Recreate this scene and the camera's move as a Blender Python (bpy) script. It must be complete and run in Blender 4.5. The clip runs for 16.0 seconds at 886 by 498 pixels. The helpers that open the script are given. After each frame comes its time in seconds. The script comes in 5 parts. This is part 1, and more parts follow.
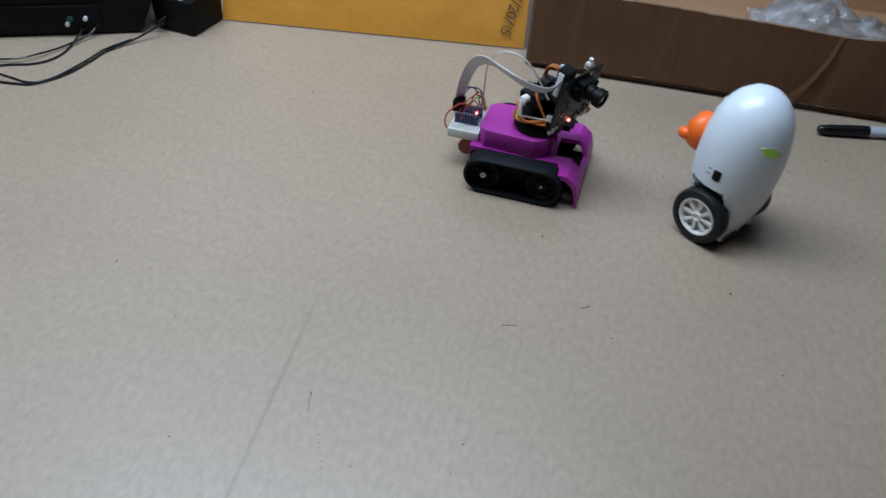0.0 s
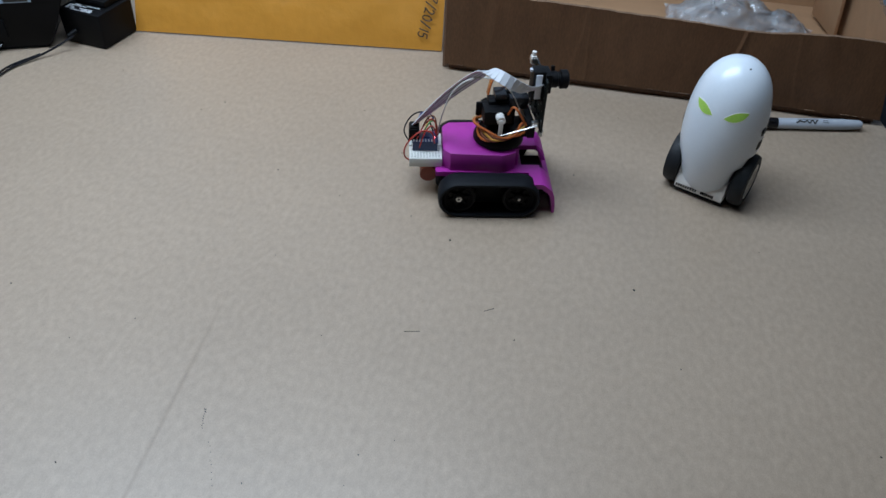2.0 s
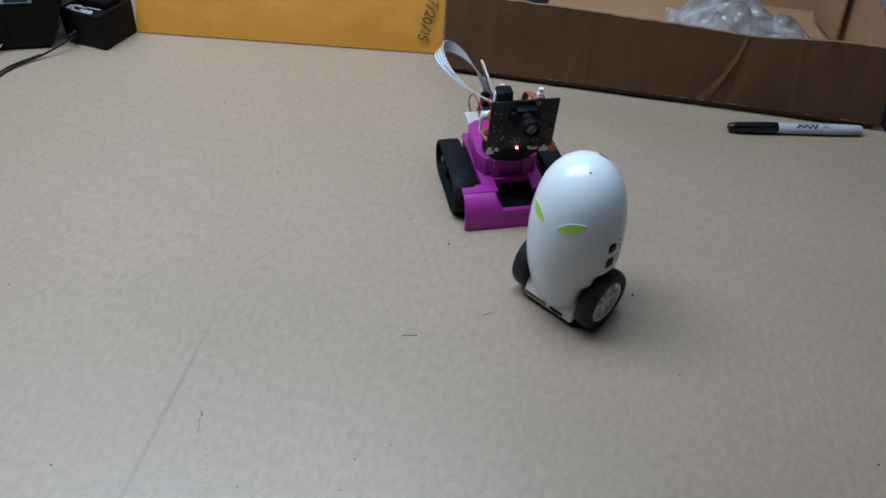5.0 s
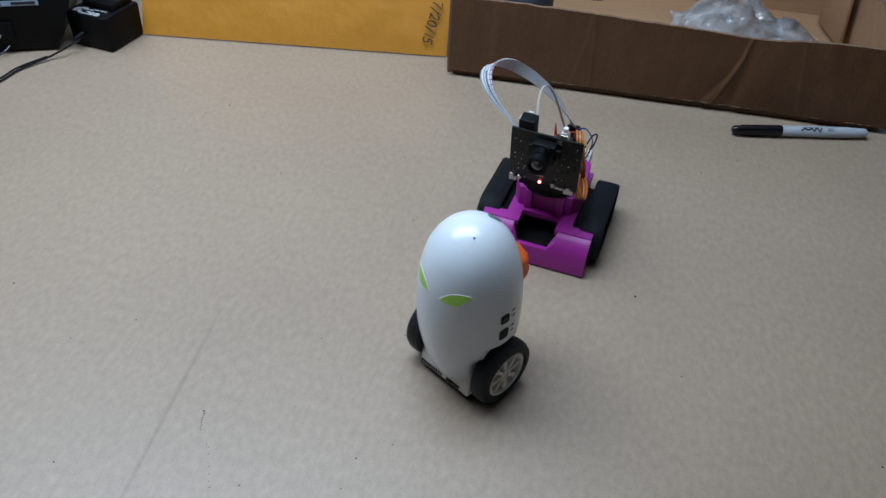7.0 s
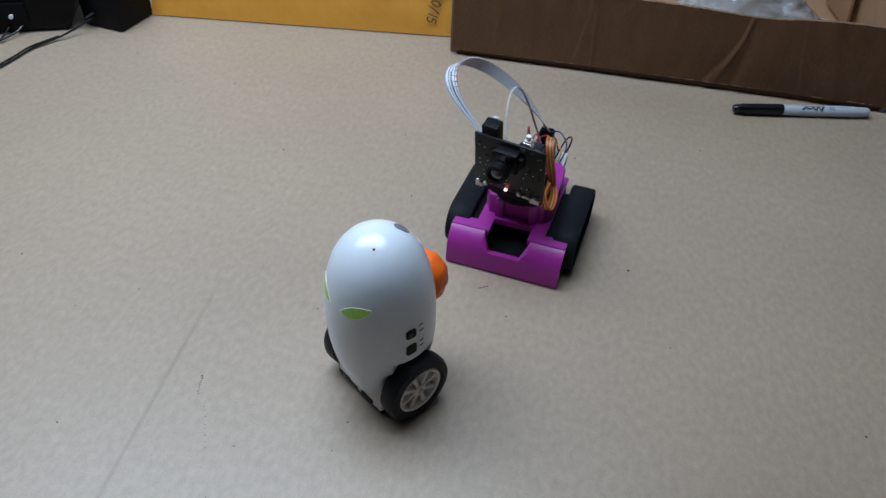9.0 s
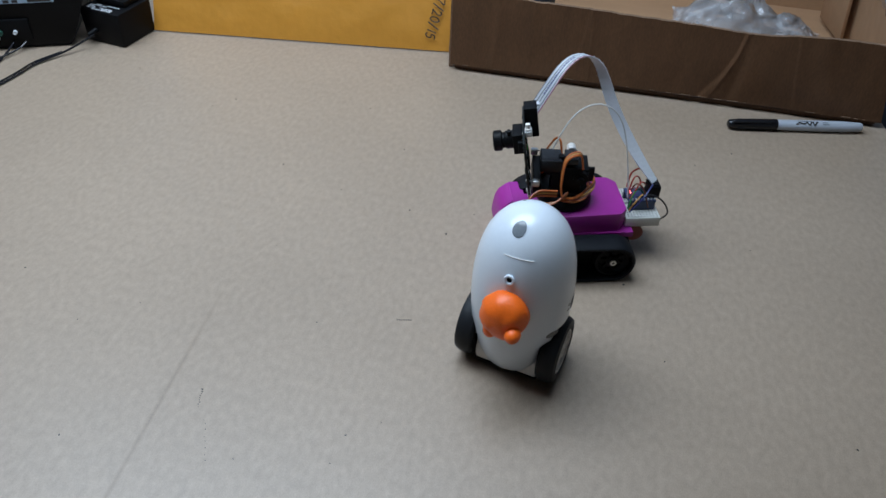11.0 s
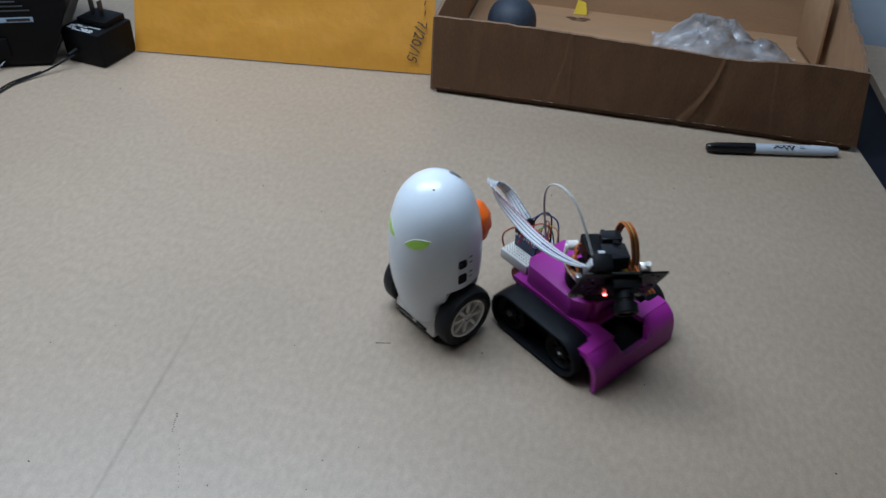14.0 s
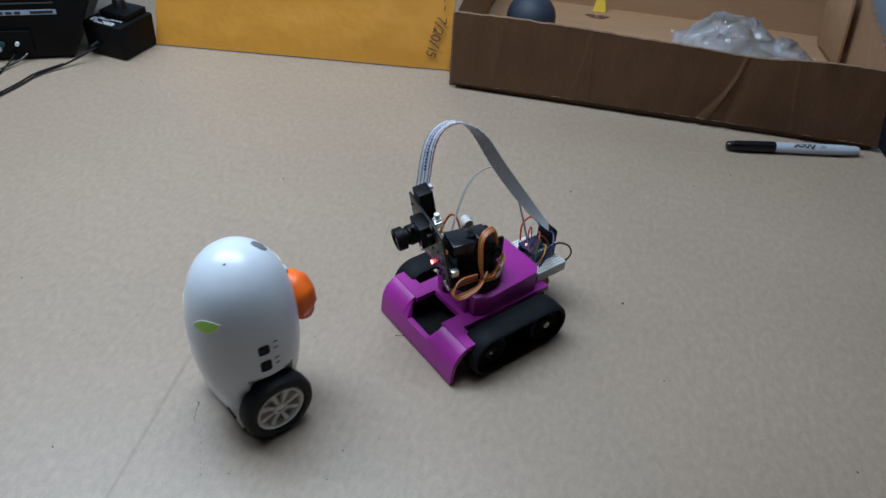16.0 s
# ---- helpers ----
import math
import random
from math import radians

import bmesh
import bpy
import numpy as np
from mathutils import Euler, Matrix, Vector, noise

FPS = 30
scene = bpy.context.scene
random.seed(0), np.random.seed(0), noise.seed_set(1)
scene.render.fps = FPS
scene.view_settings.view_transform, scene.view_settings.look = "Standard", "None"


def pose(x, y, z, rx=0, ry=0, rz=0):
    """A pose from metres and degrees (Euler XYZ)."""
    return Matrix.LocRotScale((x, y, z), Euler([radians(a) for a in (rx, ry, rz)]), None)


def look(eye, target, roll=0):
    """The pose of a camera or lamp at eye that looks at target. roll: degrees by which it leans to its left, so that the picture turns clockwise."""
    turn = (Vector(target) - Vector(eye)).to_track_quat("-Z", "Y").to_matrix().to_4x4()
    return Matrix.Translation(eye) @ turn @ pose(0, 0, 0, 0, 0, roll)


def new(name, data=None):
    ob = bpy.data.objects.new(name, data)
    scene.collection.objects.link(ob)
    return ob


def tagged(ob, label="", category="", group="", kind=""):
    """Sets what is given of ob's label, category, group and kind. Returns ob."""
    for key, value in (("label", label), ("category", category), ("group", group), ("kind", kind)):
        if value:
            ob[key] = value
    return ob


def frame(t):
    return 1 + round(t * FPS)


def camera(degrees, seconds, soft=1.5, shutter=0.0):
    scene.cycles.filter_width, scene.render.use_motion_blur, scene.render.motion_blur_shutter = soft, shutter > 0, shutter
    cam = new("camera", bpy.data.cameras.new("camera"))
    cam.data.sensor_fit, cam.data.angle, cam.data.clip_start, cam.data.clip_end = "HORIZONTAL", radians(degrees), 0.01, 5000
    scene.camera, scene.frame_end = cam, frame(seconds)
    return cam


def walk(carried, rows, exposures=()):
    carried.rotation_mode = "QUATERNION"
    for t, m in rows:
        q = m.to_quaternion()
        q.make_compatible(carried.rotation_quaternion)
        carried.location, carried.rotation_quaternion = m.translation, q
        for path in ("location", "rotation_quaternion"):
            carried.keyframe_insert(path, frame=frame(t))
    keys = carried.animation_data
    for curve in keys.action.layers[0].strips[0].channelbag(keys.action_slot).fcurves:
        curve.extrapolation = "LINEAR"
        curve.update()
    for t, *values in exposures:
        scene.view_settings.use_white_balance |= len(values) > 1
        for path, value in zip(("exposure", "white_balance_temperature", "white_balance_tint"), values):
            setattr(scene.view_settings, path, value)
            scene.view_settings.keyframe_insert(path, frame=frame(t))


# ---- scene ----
cam = camera(60.9, 16.0, 1.5, 0.5)
PATH = [
    (0, (0.031, 0.117, 0.396), (-0.292, 1.585, -0.923), 3.3),
    (0.5, (0.046, 0.124, 0.397), (-0.243, 1.59, -0.932), 3.3),
    (1, (0.066, 0.127, 0.4), (-0.18, 1.603, -0.927), 3.2),
    (1.5, (0.077, 0.128, 0.401), (-0.175, 1.608, -0.92), 2.9),
    (2, (0.08, 0.133, 0.4), (-0.168, 1.619, -0.915), 2.9),
    (2.5, (0.077, 0.134, 0.399), (-0.173, 1.616, -0.921), 3.1),
    (3, (0.076, 0.138, 0.397), (-0.168, 1.616, -0.928), 3.2),
    (3.5, (0.075, 0.138, 0.399), (-0.177, 1.621, -0.92), 3.1),
    (4, (0.077, 0.137, 0.401), (-0.171, 1.624, -0.913), 3.2),
    (6.5, (0.084, 0.134, 0.4), (-0.179, 1.621, -0.912), 3.0),
    (7, (0.084, 0.133, 0.399), (-0.183, 1.626, -0.904), 3.0),
    (7.5, (0.089, 0.13, 0.398), (-0.169, 1.605, -0.927), 3.0),
    (8, (0.1, 0.122, 0.4), (-0.18, 1.607, -0.91), 2.5),
    (8.5, (0.102, 0.123, 0.395), (-0.195, 1.595, -0.926), 2.2),
    (9, (0.104, 0.122, 0.398), (-0.203, 1.585, -0.931), 2.2),
    (11.5, (0.107, 0.119, 0.406), (-0.207, 1.606, -0.894), 2.2),
    (12, (0.105, 0.121, 0.406), (-0.199, 1.616, -0.888), 2.6),
    (12.5, (0.107, 0.123, 0.407), (-0.198, 1.617, -0.887), 2.7),
    (13, (0.107, 0.123, 0.406), (-0.189, 1.63, -0.876), 3.0),
    (13.5, (0.11, 0.123, 0.406), (-0.179, 1.639, -0.866), 3.1),
    (14, (0.11, 0.122, 0.406), (-0.172, 1.644, -0.86), 3.2),
    (14.5, (0.113, 0.121, 0.407), (-0.165, 1.644, -0.86), 3.3),
    (15, (0.108, 0.118, 0.407), (-0.179, 1.633, -0.868), 3.3),
    (15.5, (0.106, 0.114, 0.399), (-0.193, 1.639, -0.86), 3.5),
    (16, (0.103, 0.117, 0.403), (-0.204, 1.632, -0.866), 3.3),
]
walk(cam, [(t, look(eye, target, roll)) for t, eye, target, roll in PATH])

# ---- world and light ----
world = bpy.data.worlds.new("world")
scene.world = world
world.use_nodes = True
world.node_tree.nodes["Background"].inputs[0].default_value = (0.5, 0.55, 0.62, 1)
world.node_tree.nodes["Background"].inputs[1].default_value = 0.05
scene.view_settings.exposure = 0.0

LAMP_Y, LAMP_Z, LAMP_X = 0.62, 1.02, -0.39
CEILING_Z = 1.70
lamp_data = bpy.data.lights.new("ceiling_lamp", "AREA")
lamp_data.shape, lamp_data.size, lamp_data.size_y = "RECTANGLE", 1.10, 0.45
lamp_data.energy, lamp_data.color = 15.9, (0.63, 0.81, 1.02)
lamp = new("ceiling_lamp", lamp_data)
lamp.matrix_world = Matrix.Translation((LAMP_X, LAMP_Y, LAMP_Z - 0.03))


# ---- materials ----
def material(name, color, rough=0.6, metal=0.0, vary=0.12, scale=60.0, fine=900.0, bump=0.15, depth=0.0004,
             coat=0.0, stretch=(1, 1, 1), island=0.0, emit=None, strength=0.0):
    """A surface with variation at two scales (blotches and grain), in object metres."""
    m = bpy.data.materials.new(name)
    m.use_nodes = True
    nt = m.node_tree
    b = nt.nodes["Principled BSDF"]
    co = nt.nodes.new("ShaderNodeTexCoord")
    mp = nt.nodes.new("ShaderNodeMapping")
    mp.inputs["Scale"].default_value = stretch
    nt.links.new(co.outputs["Object"], mp.inputs["Vector"])
    n1 = nt.nodes.new("ShaderNodeTexNoise")
    n1.inputs["Scale"].default_value, n1.inputs["Detail"].default_value = scale, 4
    n2 = nt.nodes.new("ShaderNodeTexNoise")
    n2.inputs["Scale"].default_value, n2.inputs["Detail"].default_value = fine, 3
    for n in (n1, n2):
        nt.links.new(mp.outputs[0], n.inputs["Vector"])
    add = nt.nodes.new("ShaderNodeMath")
    add.operation = "ADD"
    nt.links.new(n1.outputs[0], add.inputs[0])
    nt.links.new(n2.outputs[0], add.inputs[1])
    rng = nt.nodes.new("ShaderNodeMapRange")
    rng.inputs["From Min"].default_value, rng.inputs["From Max"].default_value = 0.65, 1.35
    rng.inputs["To Min"].default_value, rng.inputs["To Max"].default_value = 1 - vary, 1 + vary
    nt.links.new(add.outputs[0], rng.inputs["Value"])
    mul = nt.nodes.new("ShaderNodeMix")
    mul.data_type, mul.blend_type = "RGBA", "MULTIPLY"
    mul.inputs["Factor"].default_value = 1.0
    mul.inputs[6].default_value = (*color, 1)
    nt.links.new(rng.outputs[0], mul.inputs[7])
    nt.links.new(mul.outputs[2], b.inputs["Base Color"])
    b.inputs["Roughness"].default_value, b.inputs["Metallic"].default_value = rough, metal
    b.inputs["Coat Weight"].default_value = coat
    b.inputs["Coat Roughness"].default_value = 0.12
    if bump:
        bp = nt.nodes.new("ShaderNodeBump")
        bp.inputs["Strength"].default_value, bp.inputs["Distance"].default_value = bump, depth
        nt.links.new(add.outputs[0], bp.inputs["Height"])
        nt.links.new(bp.outputs[0], b.inputs["Normal"])
    if emit:
        b.inputs["Emission Color"].default_value = (*emit, 1)
        b.inputs["Emission Strength"].default_value = strength
    return m


def kraft_material():
    """Tan cardboard: fibres, blotches, faint flute lines and one long crease, its shade painted into the colour."""
    m = material("kraft_cardboard", (0.340, 0.256, 0.186), 0.42, 0, 0.17, 230, 1300, 0.16, 0.0004, stretch=(1, 0.6, 1))
    nt = m.node_tree
    b = nt.nodes["Principled BSDF"]
    co = nt.nodes.new("ShaderNodeTexCoord")
    sp = nt.nodes.new("ShaderNodeSeparateXYZ")
    nt.links.new(co.outputs["Object"], sp.inputs[0])
    big = nt.nodes.new("ShaderNodeTexNoise")
    big.inputs["Scale"].default_value, big.inputs["Detail"].default_value = 4.5, 5
    nt.links.new(co.outputs["Object"], big.inputs["Vector"])
    # crease: x = -0.110 - 0.063 y, wobbling a little; flat, with the groove's shade darkened into the colour
    k = nt.nodes.new("ShaderNodeMath"); k.operation = "MULTIPLY_ADD"
    k.inputs[1].default_value, k.inputs[2].default_value = 0.063, 0.1105
    nt.links.new(sp.outputs[1], k.inputs[0])
    d = nt.nodes.new("ShaderNodeMath"); d.operation = "ADD"
    nt.links.new(sp.outputs[0], d.inputs[0]); nt.links.new(k.outputs[0], d.inputs[1])
    a = nt.nodes.new("ShaderNodeMath"); a.operation = "ABSOLUTE"
    nt.links.new(d.outputs[0], a.inputs[0])
    line = nt.nodes.new("ShaderNodeMapRange")
    line.inputs["From Min"].default_value, line.inputs["From Max"].default_value = 0.0003, 0.0022
    line.inputs["To Min"].default_value, line.inputs["To Max"].default_value = 1.0, 0.0
    nt.links.new(a.outputs[0], line.inputs["Value"])
    fade = nt.nodes.new("ShaderNodeMapRange")
    fade.inputs["From Min"].default_value, fade.inputs["From Max"].default_value = 0.50, 0.42
    fade.inputs["To Min"].default_value, fade.inputs["To Max"].default_value = 0.0, 0.36
    nt.links.new(sp.outputs[1], fade.inputs["Value"])
    amt = nt.nodes.new("ShaderNodeMath"); amt.operation = "MULTIPLY"
    nt.links.new(line.outputs[0], amt.inputs[0]); nt.links.new(fade.outputs[0], amt.inputs[1])
    old = b.inputs["Base Color"].links[0].from_socket
    dark = nt.nodes.new("ShaderNodeMix"); dark.data_type, dark.blend_type = "RGBA", "MULTIPLY"
    dark.inputs[7].default_value = (0.45, 0.40, 0.36, 1)
    nt.links.new(amt.outputs[0], dark.inputs["Factor"]); nt.links.new(old, dark.inputs[6])
    r2 = nt.nodes.new("ShaderNodeMapRange")
    r2.inputs["From Min"].default_value, r2.inputs["From Max"].default_value = 0.3, 0.7
    r2.inputs["To Min"].default_value, r2.inputs["To Max"].default_value = 0.93, 1.06
    nt.links.new(big.outputs[0], r2.inputs["Value"])
    m2 = nt.nodes.new("ShaderNodeMix"); m2.data_type, m2.blend_type = "RGBA", "MULTIPLY"
    m2.inputs["Factor"].default_value = 1.0
    nt.links.new(dark.outputs[2], m2.inputs[6]); nt.links.new(r2.outputs[0], m2.inputs[7])
    nt.links.new(m2.outputs[2], b.inputs["Base Color"])
    return m


KRAFT = kraft_material()
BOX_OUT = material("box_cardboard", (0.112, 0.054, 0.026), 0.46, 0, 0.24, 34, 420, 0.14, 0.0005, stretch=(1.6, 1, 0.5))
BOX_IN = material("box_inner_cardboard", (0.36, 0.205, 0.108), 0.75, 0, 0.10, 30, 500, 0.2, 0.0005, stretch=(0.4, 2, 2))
BOX_EDGE = material("torn_card_edge", (0.19, 0.11, 0.065), 0.85, 0, 0.30, 300, 1500, 0.5, 0.0008)
MANILA = material("manila_paper", (0.52, 0.225, 0.028), 0.42, 0, 0.06, 9, 90, 0.25, 0.0030)
INK = material("black_ink", (0.02, 0.018, 0.018), 0.5, bump=0)
SHELL = material("white_gloss_plastic", (0.69, 0.745, 0.805), 0.28, 0, 0.02, 20, 400, 0.02, 0.0001, coat=0.25)
SHELL_MATT = material("white_plastic", (0.76, 0.73, 0.69), 0.4, 0, 0.03, 60, 500, 0.03, 0.0001)
RUBBER = material("black_rubber", (0.011, 0.012, 0.014), 0.55, 0, 0.25, 200, 1500, 0.25, 0.0003)
TRACK_RUBBER = material("dusty_track_rubber", (0.0055, 0.0065, 0.009), 0.62, 0, 0.35, 160, 1400, 0.3, 0.0003)
EYE = material("green_eye_plastic", (0.34, 0.54, 0.10), 0.3, 0, 0.12, 120, 800, 0.05, 0.0001, emit=(0.30, 0.85, 0.04), strength=0.05)
CLAY = material("orange_clay", (0.92, 0.145, 0.010), 0.42, 0, 0.06, 90, 700, 0.25, 0.0005)
PURPLE = material("purple_printed_plastic", (0.34, 0.020, 0.27), 0.42, 0, 0.07, 70, 900, 0.12, 0.0002, stretch=(1, 1, 9))
BLACK = material("black_plastic", (0.0035, 0.0035, 0.0042), 0.48, 0, 0.2, 90, 900, 0.08, 0.0002)
BLACK_GLOSS = material("black_gloss_plastic", (0.012, 0.012, 0.014), 0.22, 0, 0.1, 60, 600, 0.03, 0.0001)
PCB = material("black_circuit_board", (0.007, 0.009, 0.008), 0.36, 0, 0.3, 300, 1600, 0.1, 0.0002)
PCB_BLUE = material("blue_circuit_board", (0.015, 0.03, 0.09), 0.35, 0, 0.2, 300, 1600, 0.1, 0.0002)
WHEEL = material("matt_black_wheel", (0.006, 0.006, 0.007), 0.6, 0, 0.2, 90, 900, 0.05, 0.0001)
METAL = material("bright_metal", (0.62, 0.62, 0.61), 0.3, 1.0, 0.12, 150, 900, 0.1, 0.0002)
SOLDER = material("dull_solder", (0.55, 0.55, 0.52), 0.45, 0.8, 0.2, 400, 1600, 0.2, 0.0002)
BREAD = material("white_breadboard_plastic", (0.62, 0.62, 0.58), 0.5, 0, 0.05, 90, 900, 0.05, 0.0001)
RIBBON_DARK = material("ribbon_groove_grey", (0.16, 0.17, 0.19), 0.5, bump=0)
RIBBON = material("grey_ribbon_cable", (0.54, 0.55, 0.58), 0.42, 0, 0.06, 90, 900, 0.05, 0.0001)
RIBBON_RED = material("ribbon_red_edge", (0.36, 0.12, 0.16), 0.45, bump=0)
WIRE_WHITE = material("white_wire", (0.50, 0.48, 0.45), 0.45, 0, 0.06)
WIRE_RED = material("red_wire", (0.42, 0.035, 0.02), 0.4, 0, 0.06)
WIRE_ORANGE = material("orange_wire", (0.50, 0.125, 0.025), 0.4, 0, 0.06)
WIRE_BROWN = material("brown_wire", (0.16, 0.05, 0.025), 0.4, 0, 0.06)
WIRE_YELLOW = material("yellow_wire", (0.52, 0.26, 0.05), 0.4, 0, 0.06)
WIRE_GREEN = material("green_wire", (0.05, 0.26, 0.07), 0.4, 0, 0.06)
SOCKET_GREEN = material("dull_green_socket", (0.015, 0.07, 0.05), 0.4, 0, 0.06)
WIRE_BLUE = material("blue_wire", (0.02, 0.03, 0.14), 0.4, 0, 0.06)
LEAD_BLACK = material("glossy_black_lead", (0.012, 0.012, 0.015), 0.22, 0, 0.06)
WIRE_BLACK = material("black_wire", (0.012, 0.012, 0.014), 0.4, 0, 0.06)
MOTOR_RED = material("orange_red_plastic", (0.24, 0.040, 0.02), 0.5, 0, 0.1)
GLOW_RED = material("lit_red_led", (0.9, 0.1, 0.1), 0.3, bump=0, emit=(1.0, 0.12, 0.12), strength=14.0)
GLASS_DARK = material("lens_glass", (0.01, 0.012, 0.03), 0.06, 0, 0.02, bump=0, coat=1.0)
PEN_GREY = material("grey_marker_barrel", (0.42, 0.45, 0.50), 0.34, 0, 0.03, 60, 900, 0.03, 0.0001)
LABEL_BLUE = material("pale_blue_sticker", (0.30, 0.40, 0.52), 0.4, bump=0)
PRINT_GREY = material("faint_grey_print", (0.05, 0.055, 0.06), 0.5, bump=0)
LABEL_WHITE = material("white_print", (0.70, 0.72, 0.74), 0.5, bump=0)
GREEN_DOT = material("green_paint_mark", (0.03, 0.5, 0.06), 0.5, bump=0)
BALL = material("worn_blue_grey_rubber", (0.024, 0.032, 0.048), 0.62, 0, 0.35, 60, 500, 0.3, 0.0006)
YELLOW = material("yellow_foam", (0.78, 0.52, 0.04), 0.7, 0, 0.08)
NAVY = material("dark_navy_laminate", (0.006, 0.008, 0.015), 0.5, 0, 0.15, 30, 600, 0.1, 0.0002)
DARK_METAL = material("dull_dark_metal", (0.05, 0.05, 0.055), 0.4, 0.6, 0.15)
WALL = material("pale_wall_paint", (0.40, 0.45, 0.52), 0.8, 0, 0.04, 3, 120, 0.15, 0.0008)
CEILING = material("white_ceiling_tile", (0.75, 0.75, 0.73), 0.9, 0, 0.04, 8, 300, 0.2, 0.001)
FLOOR = material("grey_carpet", (0.16, 0.15, 0.15), 0.95, 0, 0.25, 40, 700, 0.5, 0.003)
STAIN = material("brown_stain", (0.10, 0.045, 0.025), 0.8, 0, 0.3, 200)
LAMP_GLOW = material("lamp_diffuser", (0.8, 0.8, 0.8), 0.5, bump=0, emit=(0.9, 0.95, 1.0), strength=1.5)

# the sheen of smooth and of deep black surfaces
for _dull, _level in ((BLACK, 0.14), (BLACK_GLOSS, 0.3), (KRAFT, 0.62), (BOX_OUT, 0.3), (NAVY, 0.12), (WHEEL, 0.15), (TRACK_RUBBER, 0.16), (RUBBER, 0.25), (PCB, 0.3), (WIRE_BLACK, 0.25)):
    _dull.node_tree.nodes["Principled BSDF"].inputs["Specular IOR Level"].default_value = _level

# clear film: see-through, a little milky, with a sharp sheen
FILM = bpy.data.materials.new("clear_plastic_film")
FILM.use_nodes = True
_nt = FILM.node_tree
_nt.nodes.remove(_nt.nodes["Principled BSDF"])
_clear = _nt.nodes.new("ShaderNodeBsdfTransparent")
_clear.inputs[0].default_value = (0.985, 0.985, 0.99, 1)
_milk = _nt.nodes.new("ShaderNodeBsdfDiffuse")
_milk.inputs[0].default_value = (0.92, 0.93, 0.95, 1)
_gloss = _nt.nodes.new("ShaderNodeBsdfGlossy")
_gloss.inputs["Roughness"].default_value = 0.09
_co = _nt.nodes.new("ShaderNodeTexCoord")
_n = _nt.nodes.new("ShaderNodeTexNoise")
_n.inputs["Scale"].default_value = 26
_m = _nt.nodes.new("ShaderNodeMapRange")
_m.inputs["From Min"].default_value, _m.inputs["From Max"].default_value = 0.40, 0.75
_m.inputs["To Min"].default_value, _m.inputs["To Max"].default_value = 0.13, 0.38
_nt.links.new(_co.outputs["Object"], _n.inputs["Vector"])
_nt.links.new(_n.outputs[0], _m.inputs["Value"])
_a = _nt.nodes.new("ShaderNodeMixShader")
_nt.links.new(_m.outputs[0], _a.inputs[0])
_nt.links.new(_clear.outputs[0], _a.inputs[1])
_nt.links.new(_milk.outputs[0], _a.inputs[2])
_f = _nt.nodes.new("ShaderNodeFresnel")
_f.inputs["IOR"].default_value = 1.40
_s = _nt.nodes.new("ShaderNodeMixShader")
_nt.links.new(_f.outputs[0], _s.inputs[0])
_nt.links.new(_a.outputs[0], _s.inputs[1])
_nt.links.new(_gloss.outputs[0], _s.inputs[2])
_nt.links.new(_s.outputs[0], _nt.nodes["Material Output"].inputs["Surface"])


# ---- mesh helpers ----
def finish(name, bm, mats, parent=None, label="", smooth=True, angle=35):
    me = bpy.data.meshes.new(name)
    bmesh.ops.recalc_face_normals(bm, faces=bm.faces)
    bm.to_mesh(me)
    bm.free()
    for m in (mats if isinstance(mats, (list, tuple)) else [mats]):
        me.materials.append(m)
    if smooth:
        me.shade_smooth()
        me.set_sharp_from_angle(angle=radians(angle))
    ob = new(name, me)
    if parent:
        ob.parent = parent
    if label:
        tagged(ob, label)
    return ob


def part(name, bm, mats, parent, label="", smooth=True):
    return finish(name, bm, mats, parent, label, smooth)


def bx(bm, x0, x1, y0, y1, z0, z1, bev=0.0, mat=0, m=None):
    """A box between two corners, with bevelled edges."""
    got = bmesh.ops.create_cube(bm, size=1.0)
    vs = got["verts"]
    for v in vs:
        v.co = Vector(((x0 + x1) / 2 + v.co.x * (x1 - x0), (y0 + y1) / 2 + v.co.y * (y1 - y0), (z0 + z1) / 2 + v.co.z * (z1 - z0)))
    fs = list({f for v in vs for f in v.link_faces})
    if bev:
        es = list({e for v in vs for e in v.link_edges})
        r = bmesh.ops.bevel(bm, geom=es, offset=bev, segments=2, affect="EDGES", profile=0.5)
        fs = list({f for v in r["verts"] for f in v.link_faces})
        vs = list({v for f in fs for v in f.verts})
    for f in fs:
        f.material_index = mat
    if m:
        bmesh.ops.transform(bm, matrix=m, verts=vs)
    return vs


def cy(bm, a, b, r, r2=None, n=24, mat=0):
    """A cylinder or cone from point a to point b."""
    a, b = Vector(a), Vector(b)
    d = b - a
    q = d.to_track_quat("Z", "Y").to_matrix().to_4x4()
    got = bmesh.ops.create_cone(bm, cap_ends=True, segments=n, radius1=r, radius2=r if r2 is None else r2, depth=d.length,
                                matrix=Matrix.Translation((a + b) / 2) @ q)
    for f in {f for v in got["verts"] for f in v.link_faces}:
        f.material_index = mat
    return got["verts"]


